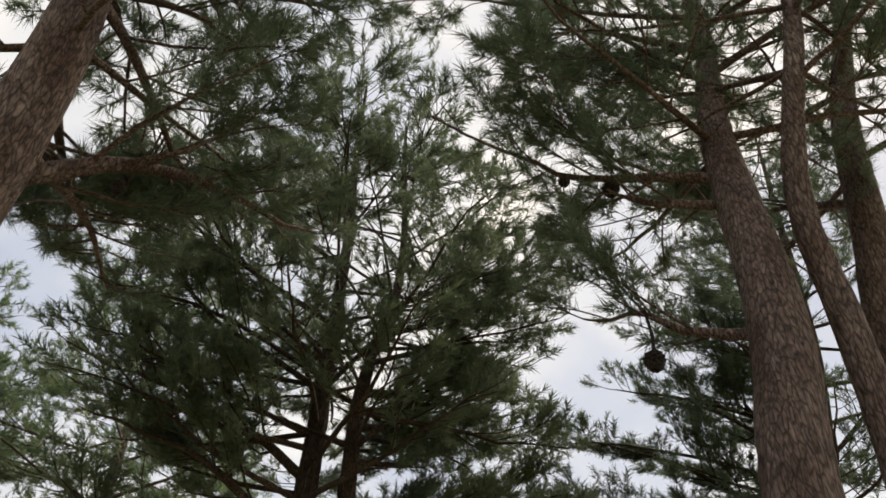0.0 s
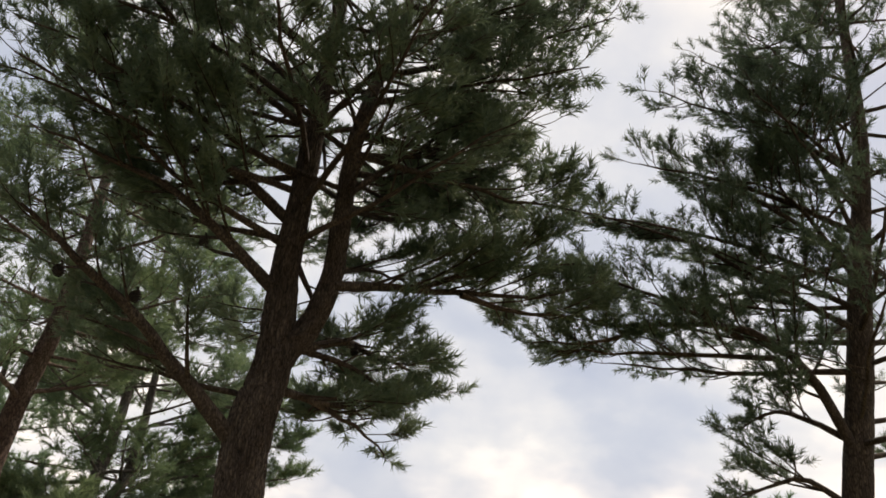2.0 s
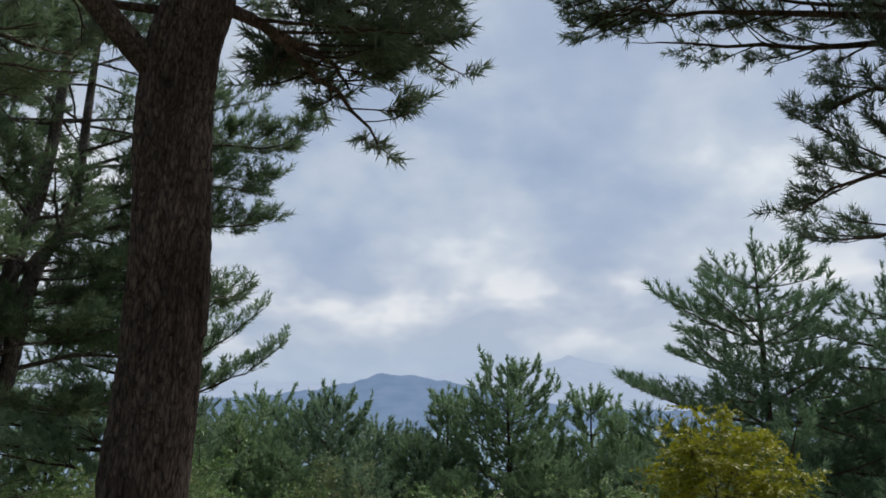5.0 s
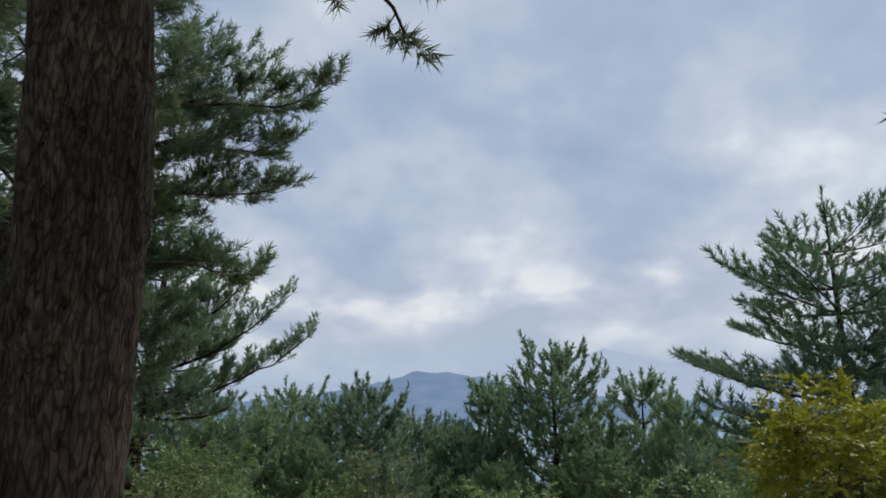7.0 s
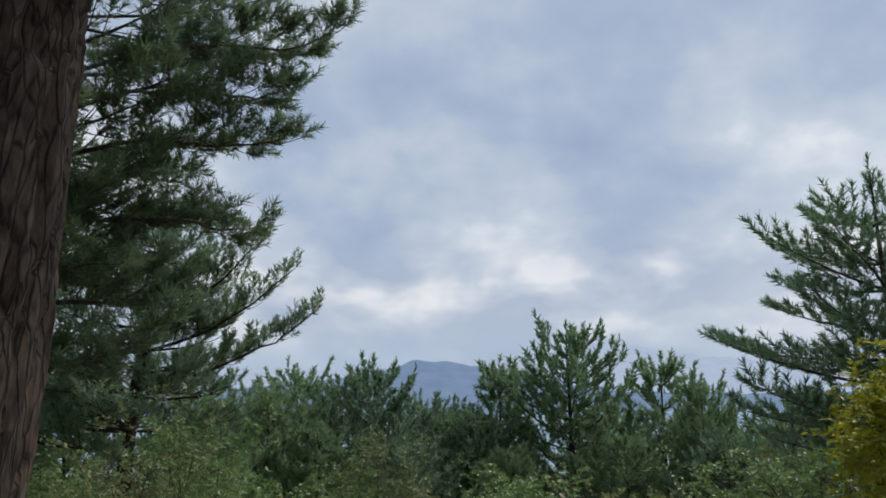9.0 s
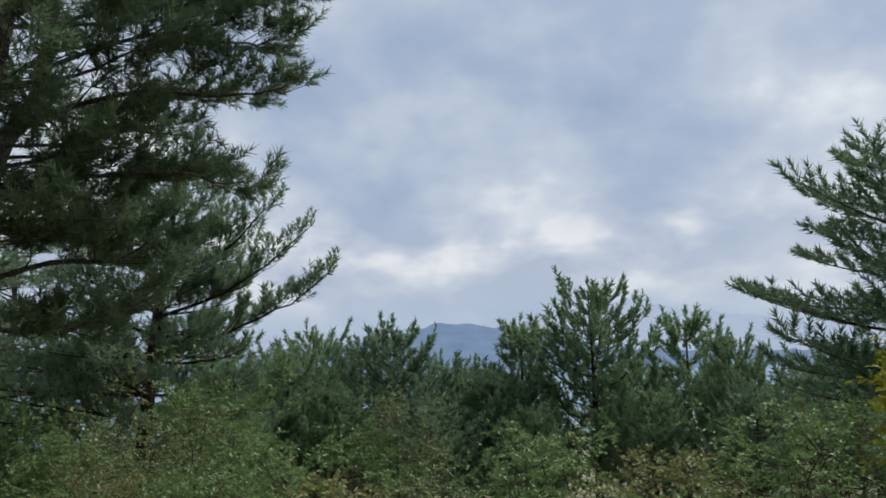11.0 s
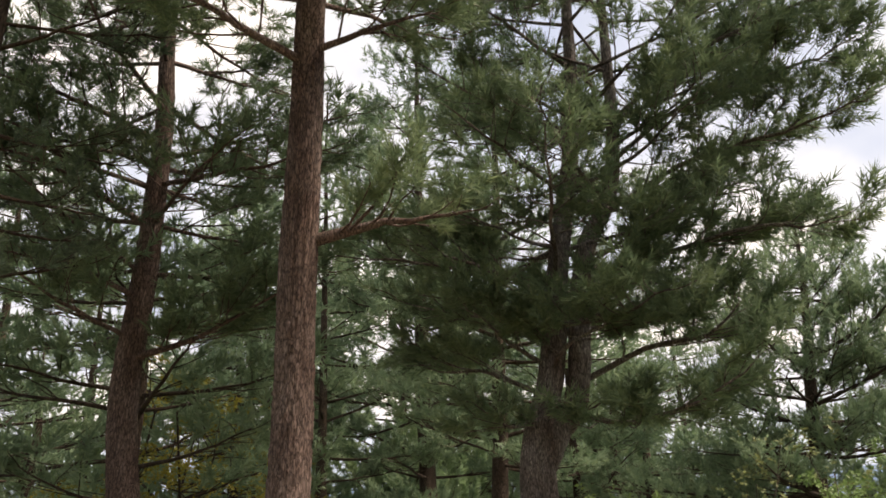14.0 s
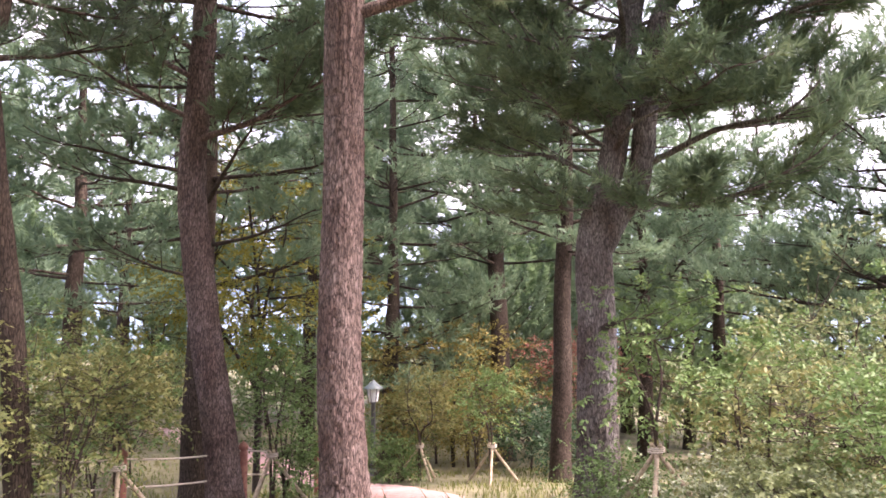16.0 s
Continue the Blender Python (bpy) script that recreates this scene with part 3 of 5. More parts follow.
def bush(name, label, category, x, y, height, wide, mat, leaves, leaf, seed, trunk=0.0, clumps=60, layer=1.0, group="", wood=None, stems=5, sigma=0.16, r=0.02, lean=(0, 0)):
    """A shrub or small tree: stems from the ground, branches out to clumps of leaves. trunk: clear height below the crown."""
    rng = np.random.default_rng(seed)
    z0 = float(ground_z(x, y)) - 0.03
    plant = thing(name, (x, y, z0), label, category, group)
    mid, half = trunk + (height - trunk) * 0.5, (height - trunk) * 0.5
    u = unit(rng.normal(size=(clumps, 3)))
    c = u * rng.uniform(0.3, 1.0, (clumps, 1)) ** 0.5 * np.array((wide, wide, half)) * (1 + 0.32 * np.sin(u[:, :1] * 4 + seed) * np.cos(u[:, 1:2] * 5 + 2 * seed)) * rng.uniform(0.7, 1.2, (clumps, 1)) + np.array((lean[0], lean[1], mid))
    c[:, 2] = np.maximum(c[:, 2], trunk * 0.8 + 0.08)
    branch = Soup()
    tops = []
    for k in range(stems):
        a = rng.uniform(0, 6.283)
        foot = np.array((math.cos(a), math.sin(a), 0)) * (0.05 + 0.03 * stems if trunk < 0.4 else 0.02)
        top = np.array((math.cos(a) * wide * 0.45 + lean[0], math.sin(a) * wide * 0.45 + lean[1], mid + half * rng.uniform(0.1, 0.7)))
        fork = np.array((foot[0] * 1.3, foot[1] * 1.3, trunk * 0.85 + 0.1)) + rng.normal(0, 0.03, 3)
        line = spline([foot, fork, (fork + top) / 2 + rng.normal(0, 0.12 * wide, 3), top], 12)
        tube(branch, line, np.linspace(r, r * 0.3, 12), 7)
        tops.append(line)
    lines = np.concatenate([t[3:] for t in tops])
    for p in c:
        cost = np.linalg.norm(lines - p, axis=1) + np.where(lines[:, 2] > p[2], 0.6, 0.0)
        b = lines[int(np.argmin(cost))]
        line = spline([b, (b + p) / 2 + rng.normal(0, 0.05, 3) + np.array((0, 0, -0.04)), p], 5)
        tube(branch, line[::2], np.linspace(r * 0.35, 0.004, 3), 3, capped=False)
    tagged(part("branchwork", branch, wood or TWIG, plant, smooth=True), kind="stuff")
    each = max(2, leaves // clumps // 8)
    at = np.repeat(c, each, 0) + rng.normal(0, 0.8, (clumps * each, 3)) * np.array((sigma, sigma, sigma * 0.75 * layer))
    out = unit(unit(at - np.array((lean[0], lean[1], mid * 0.8))) * 0.8 + rng.normal(0, 0.45, at.shape) + np.array((0, 0, 0.3 * layer)))
    soup = Soup()
    leaf_sprays(soup, rng, at, out, sigma * rng.uniform(0.9, 1.9, len(at)), leaf)
    tagged(part("foliage", soup, mat, plant), kind="stuff")
    return plant


# ---- ground, path, distance ----
def build_ground():
    rr = np.concatenate([[0.0], np.geomspace(0.6, 4800, 90)])
    th = np.linspace(0, 2 * np.pi, 144, endpoint=False)
    R_, T_ = np.meshgrid(rr, th, indexing="ij")
    x, y = R_ * np.cos(T_) - 4, R_ * np.sin(T_) + 12
    s = Soup()
    v = np.stack([x, y, ground_z(x, y)], -1).reshape(-1, 3)
    i, j = np.meshgrid(np.arange(len(rr) - 1), np.arange(144), indexing="ij")
    k = (j + 1) % 144
    s.add(v, np.stack([i * 144 + j, (i + 1) * 144 + j, (i + 1) * 144 + k, i * 144 + k], -1).reshape(-1, 4))
    tagged(new("ground", s.mesh("ground", SOIL, True)), "sloping park ground of dry grass and needle litter", "ground", kind="structure")


build_ground()


def build_path():
    rng = np.random.default_rng(5)
    line = spline([(1.5, 6.0), (-2.5, 11.2), (-6.4, 14.2), (-9.4, 15.8), (-12.6, 17.0), (-17.0, 17.6), (-24.0, 17.0)], 120)
    t = unit(np.gradient(line, axis=0))
    across = np.stack([-t[:, 1], t[:, 0]], -1)
    s, cols = Soup(), 9
    wide = 0.75 + 0.08 * np.sin(np.arange(120) * 0.35) + rng.normal(0, 0.03, 120)
    v = []
    for k in range(cols):
        f = k / (cols - 1) * 2 - 1
        q = line + across * (wide * f)[:, None]
        v.append(np.column_stack([q, ground_z(q[:, 0], q[:, 1]) + 0.03 * (1 - f * f) + (0.004 if abs(f) < 1 else -0.03)]))
    v = np.stack(v, 1).reshape(-1, 3)
    i, j = np.meshgrid(np.arange(119), np.arange(cols - 1), indexing="ij")
    s.add(v, np.stack([i * cols + j, i * cols + j + 1, (i + 1) * cols + j + 1, (i + 1) * cols + j], -1).reshape(-1, 4))
    tagged(new("path", s.mesh("path", CLAY, True)), "winding footpath of red clay through dry grass", "path", kind="structure")


build_path()


def ridge(name, label, mat, far, profile, seed, base):
    """A ridge far off: profile gives (bearing to the right, height above the eye), in degrees."""
    rng = np.random.default_rng(seed)
    b = np.array(profile, float)
    n = 1400
    az = np.linspace(b[0, 0], b[-1, 0], n)
    el = np.interp(az, b[:, 0], b[:, 1])
    el = np.convolve(np.pad(el, 4, "edge"), np.ones(9) / 9, "valid") + 0.05 * np.sin(az * 2.3 + seed) + 0.03 * np.sin(az * 5.1) + np.convolve(rng.normal(0, 0.05, n), np.ones(5) / 5, "same")
    rows = 6
    v = []
    for k in range(rows):
        f = k / (rows - 1)
        d = far * (1 - 0.35 * (1 - f))
        h = base + (far * np.tan(np.radians(el)) - base) * f ** 1.2
        if 0 < k < rows - 1:
            h = h + np.convolve(rng.normal(0, 0.004 * far * 0.3, n), np.ones(9) / 9, "same")
        v.append(np.stack([d * np.sin(np.radians(az)), d * np.cos(np.radians(az)), h], -1))
    v = np.stack(v).reshape(-1, 3)
    i, j = np.meshgrid(np.arange(rows - 1), np.arange(n - 1), indexing="ij")
    s = Soup()
    s.add(v, np.stack([i * n + j, i * n + j + 1, (i + 1) * n + j + 1, (i + 1) * n + j], -1).reshape(-1, 4))
    tagged(new(name, s.mesh(name, mat, True)), label, "mountain", kind="backdrop")


# The ridges glow in painted haze tones; no haze volume lies before them.
ridge("far_peak", "mountain with the pale haze of low cloud painted into its colour", FAR_PEAK, 4200, [(-40, 3.2), (-14, 4.0), (-7, 4.3), (-3, 4.2), (2, 4.6), (4.5, 5.2), (6, 5.0), (9, 5.3), (13, 6.2), (17, 5.2), (26, 4.0), (50, 2.5)], 3, -80)
ridge("far_hill", "long wooded hill with blue haze painted into its colour", FAR_HILL, 3000, [(-110, 2.0), (-22, 2.4), (-12, 3.0), (-7, 3.5), (-4.5, 3.9), (-2.6, 4.35), (-1.2, 4.8), (-0.3, 5.0), (0.5, 4.85), (2.3, 4.75), (3.6, 4.5), (5, 4.25), (7, 3.7), (9, 3.3), (14, 2.6), (24, 2.2), (60, 1.6)], 4, -80)
ridge("far_valley", "valley floor with blue haze painted into its colour", FAR_VALE, 1800, [(-115, 0.6), (-40, 1.0), (0, 0.9), (20, 1.2), (40, 0.9), (75, 0.5)], 6, -60)


# ---- the tall pines along the walk ----
def rounded(a, b=0.25):
    return lambda f: a * (b + (1 - b) * math.sin(math.pi * min(1.0, 0.25 + 0.75 * f)))


# the forked pine that the walk passes on its left
pine("tall forked pine with dark furrowed red-brown bark", [
    [(-1.78, 8.85, -1.0, 0.24), (-1.74, 8.82, 0.6, 0.225), (-1.71, 8.79, 1.93, 0.215), (-1.72, 8.74, 3.26, 0.205), (-1.61, 8.79, 3.98, 0.18), (-1.62, 8.72, 4.95, 0.135), (-1.54, 8.65, 6.2, 0.11), (-1.45, 8.6, 7.7, 0.085), (-1.4, 8.6, 9.5, 0.06), (-1.35, 8.5, 12.7, 0.02)],
    [(-1.66, 8.78, 3.7, 0.13), (-1.5, 8.8, 4.15, 0.125), (-1.3, 8.82, 4.45, 0.115), (-1.15, 8.77, 5.0, 0.105), (-1.08, 8.6, 6.2, 0.085), (-0.9, 8.4, 7.0, 0.07), (-0.6, 8.5, 8.4, 0.055), (-0.6, 8.5, 11.6, 0.02)]],
    [(0.085, [(-1.80, 8.70, 3.15), (-2.29, 8.34, 3.66), (-2.7, 8.04, 4.02), (-3.22, 7.7, 4.44), (-3.63, 7.43, 4.73)]),
     (0.07, [(-1.68, 8.68, 4.7), (-2.23, 8.32, 5.17), (-2.9, 7.99, 5.64), (-3.78, 7.8, 6.0)]),
     (0.065, [(-1.58, 8.68, 5.45), (-2.2, 8.5, 5.9), (-2.95, 8.35, 6.2), (-3.7, 8.2, 6.5), (-4.6, 8.0, 6.9)]),
     (0.05, [(-1.5, 8.62, 7.0), (-2.2, 8.6, 7.6), (-3.0, 8.7, 8.2)]),
     (0.06, [(-1.12, 8.74, 4.82), (-0.4, 9.25, 5.08), (0.53, 9.8, 5.27), (1.61, 10.18, 5.51)]),
     (0.055, [(-1.5, 8.83, 4.1), (-0.99, 9.29, 4.47), (-0.44, 10.23, 4.64), (0.56, 11.44, 4.76)]),
     (0.05, [(-1.6, 8.78, 3.75), (-1.24, 9.22, 3.71), (-0.97, 10.13, 3.6), (-0.6, 11.01, 3.52)]),
     (0.045, [(-1.08, 8.63, 5.83), (-0.53, 8.74, 6.43), (0.29, 8.88, 7.2)]),
     (0.045, [(-1.0, 8.55, 6.29), (0.01, 9.19, 6.67), (1.25, 9.84, 6.78)]),
     (0.045, [(-0.85, 8.42, 7.3), (0.5, 8.9, 8.1), (1.9, 9.1, 9.0)]),
     (0.04, [(-0.6, 8.5, 8.5), (0.7, 9.1, 8.8), (1.7, 9.2, 9.2)]),
     (0.045, [(-1.5, 8.62, 6.6), (-2.84, 7.9, 7.2), (-3.92, 7.3, 8.0)]),
     (0.04, [(-1.55, 8.65, 6.0), (-2.9, 7.9, 6.3), (-3.98, 7.29, 6.3)]),
     (0.04, [(-0.9, 8.4, 6.9), (0.0, 8.6, 7.3), (1.05, 8.74, 7.5)]),
     (0.04, [(-0.7, 8.45, 7.8), (0.1, 8.4, 8.1), (0.74, 8.38, 8.3)]),
     (0.045, [(-1.1, 8.65, 5.7), (-0.7, 9.4, 6.0), (-0.2, 10.0, 6.3)]),
     (0.045, [(-1.08, 8.6, 6.1), (-0.3, 9.6, 6.6), (0.6, 10.3, 6.7)]),
     (0.04, [(-1.0, 8.5, 6.5), (0.1, 9.6, 7.1), (1.25, 10.3, 7.3)]),
     (0.04, [(-1.45, 8.6, 7.6), (-2.97, 7.91, 8.32), (-4.27, 7.67, 8.38)]),
     (0.04, [(-1.5, 8.62, 6.8), (-2.96, 7.82, 7.34), (-4.24, 7.51, 7.51)]),
     (0.04, [(-1.42, 8.6, 8.6), (-2.82, 7.94, 9.36), (-3.93, 7.82, 9.59)]),
     (0.04, [(-0.3, 9.3, 5.1), (0.6, 9.6, 5.6), (1.5, 9.8, 5.75)]),
     (0.04, [(0.2, 9.6, 5.2), (1.1, 10.2, 5.25), (2.0, 10.6, 5.35)]),
     (0.04, [(-1.0, 8.55, 6.3), (0.3, 9.0, 6.2), (1.4, 9.4, 6.1)]),
     (0.04, [(-1.4, 8.95, 4.2), (-0.8, 9.6, 4.25), (-0.35, 10.6, 4.2)]),
     (0.035, [(-1.3, 9.1, 3.75), (-0.9, 9.8, 3.85), (-0.75, 10.5, 3.9)]),
     (0.04, [(-1.15, 8.8, 5.0), (-0.8, 9.5, 5.4), (-0.3, 10.3, 5.6)])],
    11, size=(0.95, 1.4), fine=6.5, furrow=(0.034, 0.055, 0.42), spread=0.95, twig=12, fill=[(0, 5.2, 12.5, rounded(3.4), 0.5, 3), (1, 6.0, 11.4, rounded(2.3), 0.62, 3), (0, 3.7, 5.4, lambda f: 2.3, 0.5, 3, lambda d, z: d[0] > -0.25 or d[1] < -0.1)],
    cones=[(-2.75, 8.0, 4.25, 0.07), (-2.35, 8.3, 5.0, 0.06), (-2.95, 8.3, 6.35, 0.07), (-0.9, 9.35, 4.35, 0.06), (-3.3, 7.65, 4.3, 0.07)])

# the pine to the right with an arching limb
pine("tall dark pine with a long arching lower limb", [
    [(4.75, 11.5, -1.15, 0.21), (4.9, 11.4, 1.5, 0.19), (5.28, 11.2, 4.13, 0.175), (5.6, 10.9, 6.18, 0.15), (5.85, 10.7, 7.75, 0.12), (6.0, 10.5, 9.4, 0.09), (6.2, 10.3, 13.5, 0.02)]],
    [(0.075, [(5.2, 11.15, 4.1), (4.71, 10.96, 4.86), (3.95, 10.87, 5.41), (2.65, 11.31, 5.69), (1.59, 11.52, 5.98)]),
     (0.05, [(5.15, 11.3, 3.4), (4.4, 11.2, 3.75), (3.6, 11.45, 3.6)]),
     (0.05, [(5.25, 11.2, 4.2), (4.5, 11.3, 4.55), (3.9, 11.6, 4.4)]),
     (0.05, [(5.65, 10.8, 6.4), (4.5, 10.6, 7.3), (3.4, 10.5, 7.7)]),
     (0.05, [(5.55, 10.9, 5.9), (4.77, 10.9, 6.2), (3.5, 10.9, 6.6)]),
     (0.05, [(5.5, 10.95, 5.6), (3.9, 10.9, 6.3), (2.07, 10.9, 6.6)]),
     (0.05, [(5.75, 10.8, 7.0), (4.2, 10.6, 7.6), (2.5, 10.46, 7.8)]),
     (0.045, [(5.85, 10.7, 7.9), (4.5, 10.3, 8.6), (3.09, 9.92, 9.0)]),
     (0.04, [(4.3, 10.9, 5.15), (2.9, 11.0, 5.2), (1.62, 10.98, 5.15)]),
     (0.04, [(5.6, 10.9, 6.2), (3.6, 10.8, 6.9), (1.9, 10.8, 7.0)]),
     (0.04, [(5.8, 10.75, 7.4), (4.97, 9.81, 8.77), (4.05, 9.35, 9.00)]),
     (0.04, [(5.7, 10.8, 6.8), (4.85, 10.06, 7.90), (3.99, 9.75, 8.08)]),
     (0.04, [(5.85, 10.7, 7.9), (5.38, 9.31, 9.26), (4.73, 9.00, 9.42)]),
     (0.04, [(5.6, 10.9, 6.3), (4.74, 10.53, 7.47), (3.64, 10.22, 7.65)]),
     (0.04, [(2.9, 11.2, 5.65), (2.0, 11.0, 5.3), (1.2, 10.9, 5.2)]),
     (0.04, [(3.9, 10.9, 5.4), (2.8, 10.7, 5.9), (1.8, 10.6, 6.2)])],
    12, size=(0.8, 1.2), spread=1.0, twig=12, fill=[(0, 2.8, 13.2, rounded(2.9), 0.55, 3, lambda d, z: z < 4.6 and d[0] < -0.55)], cones=[(3.6, 10.9, 5.4, 0.06), (2.9, 11.3, 5.6, 0.06), (4.4, 10.4, 6.6, 0.06)])

# the pine beside the start, to the right
pine("tall pine with pinkish grey scaly bark and broken stubs", [
    [(1.45, 3.35, -0.4, 0.2), (1.55, 3.4, 1.5, 0.185), (1.66, 3.46, 2.99, 0.175), (1.84, 3.56, 3.95, 0.165), (1.98, 3.77, 5.29, 0.14), (2.12, 3.95, 6.35, 0.115), (2.37, 4.15, 7.92, 0.08), (2.5, 4.3, 12.0, 0.02)]],
    [(0.05, [(1.97, 3.80, 5.45), (1.64, 4.0, 5.66), (1.27, 4.18, 5.76), (0.88, 4.34, 5.99), (-0.02, 4.48, 6.62)]),
     (0.045, [(1.95, 3.75, 5.15), (1.52, 3.93, 5.33), (1.25, 4.01, 5.5)]),
     (0.04, [(1.84, 3.60, 4.0), (1.49, 3.91, 4.24), (1.26, 3.96, 4.45), (1.0, 4.3, 4.65)]),
     (0.04, [(2.25, 4.03, 7.29), (1.73, 4.1, 7.66), (1.0, 4.3, 8.2)]),
     (0.035, [(2.3, 4.1, 7.5), (1.4, 4.5, 7.8), (0.65, 4.68, 7.95)]),
     (0.03, [(2.38, 4.15, 8.0), (0.9, 4.6, 8.7), (-0.52, 4.83, 9.08)])],
    13, mat=BARK_RED, shapes=TUFT_FINE, clear=0.18, size=(0.95, 1.4), fine=0.0, furrow=(0.010, 0.04, 0.08), fill=[(0, 5.9, 11.8, rounded(2.5), 0.95, 3)], cones=[(1.27, 4.18, 5.72, 0.085), (0.95, 4.3, 5.93, 0.06), (1.31, 4.15, 6.1, 0.05), (1.26, 3.96, 4.05, 0.085, 0.4)])

# beside the start, to the left
pine("thick pine with pale brown scaly bark and a drooping limb", [
    [(-3.15, 3.0, -0.4, 0.23), (-2.9, 2.95, 2.0, 0.215), (-2.52, 2.92, 4.12, 0.2), (-2.40, 2.87, 4.78, 0.19), (-2.31, 2.78, 5.8, 0.165), (-2.35, 2.7, 7.5, 0.11), (-2.4, 2.7, 12.0, 0.02)]],
    [(0.07, [(-2.40, 2.93, 4.55), (-1.96, 3.37, 5.09), (-1.64, 4.0, 5.5), (-1.15, 4.72, 5.67)]),
     (0.045, [(-2.25, 2.78, 6.1), (-2.0, 3.11, 5.84), (-1.86, 3.59, 5.66), (-1.68, 3.96, 5.54)]),
     (0.05, [(-2.25, 2.9, 4.9), (-2.6, 3.6, 5.4), (-2.7, 4.6, 5.9)]),
     (0.05, [(-2.28, 2.78, 6.4), (-1.6, 3.2, 6.9), (-0.8, 3.6, 7.4)]),
     (0.04, [(-2.28, 2.78, 6.2), (-1.9, 3.2, 6.6), (-1.47, 3.58, 6.72)]),
     (0.04, [(-2.25, 2.9, 4.7), (-2.5, 4.0, 5.2), (-2.91, 4.98, 5.47)]),
     (0.04, [(-2.3, 2.75, 7.0), (-1.6, 3.4, 7.4), (-0.95, 4.12, 7.7)]),
     (0.04, [(-2.27, 2.85, 5.2), (-2.8, 4.0, 5.7), (-3.16, 5.04, 6.08)])],
    14, mat=BARK_RED, shapes=TUFT_FINE, clear=0.18, size=(0.95, 1.4), fine=0.0, furrow=(0.010, 0.04, 0.08), fill=[(0, 5.6, 11.8, rounded(2.7), 0.85, 3)], cones=[(-1.6, 4.05, 5.45, 0.09), (-2.0, 3.4, 4.95, 0.06)])

pine("slender leaning pine with thin reddish upper stem", [
    [(2.15, 3.75, -0.45, 0.11), (2.2, 3.65, 2.0, 0.1), (2.26, 3.59, 3.93, 0.09), (2.23, 3.44, 5.01, 0.08), (2.55, 3.17, 6.7, 0.06), (2.8, 3.1, 9.0, 0.02)]],
    [(0.03, [(2.4, 3.3, 6.0), (2.2, 3.9, 6.6), (1.9, 4.5, 7.2)])], 15, mat=BARK_RED, shapes=TUFT_FINE, clear=0.18, size=(0.95, 1.4), fill=[(0, 6.0, 8.8, rounded(1.6), 0.8, 3)])

pine("tall pine with pale upper trunk in a close group", [
    [(3.0, 4.9, -0.6, 0.17), (3.1, 4.8, 2.5, 0.16), (3.21, 4.74, 4.37, 0.15), (3.36, 4.6, 5.6, 0.14), (3.57, 4.56, 6.87, 0.12), (4.1, 4.46, 8.82, 0.07), (4.2, 4.4, 11.0, 0.02)]],
    [(0.04, [(3.4, 4.6, 6.0), (3.1, 5.4, 6.7), (2.7, 6.2, 7.2)])], 16, mat=BARK_RED, shapes=TUFT_FINE, clear=0.18, size=(0.95, 1.4), fill=[(0, 6.4, 10.8, rounded(2.4), 0.9, 3)])

# the tall straight pine that comes into the middle at the end
pine("tall straight pine with thick grey-red plated bark", [
    [(-6.35, 13.1, -1.55, 0.215), (-6.37, 13.08, -0.6, 0.195), (-6.39, 13.07, 0.57, 0.18), (-6.42, 13.09, 1.93, 0.172), (-6.29, 13.04, 3.22, 0.165), (-6.07, 12.92, 4.8, 0.14), (-5.75, 12.73, 6.0, 0.12), (-5.6, 12.6, 8.0, 0.08), (-5.5, 12.6, 12.6, 0.02)]],
    [(0.065, [(-6.24, 13.12, 3.05), (-5.93, 13.42, 3.17), (-5.61, 13.64, 3.25), (-5.25, 14.1, 3.32)]),
     (0.045, [(-6.05, 12.85, 4.75), (-6.22, 12.08, 5.03), (-6.41, 11.47, 5.26), (-6.63, 10.73, 5.56)]),
     (0.04, [(-5.98, 12.9, 4.85), (-5.56, 13.31, 5.11), (-5.27, 13.8, 5.34)]),
     (0.045, [(-5.75, 12.75, 5.84), (-5.2, 13.33, 5.8), (-4.67, 13.88, 5.82)])],
    17, mat=BARK_RED, shapes=TUFT_STOUT, clear=0.18, fine=6.0, furrow=(0.026, 0.042, 0.17), needle=NEEDLE_MID, fill=[(0, 5.4, 12.4, rounded(2.8), 0.6, 3)])

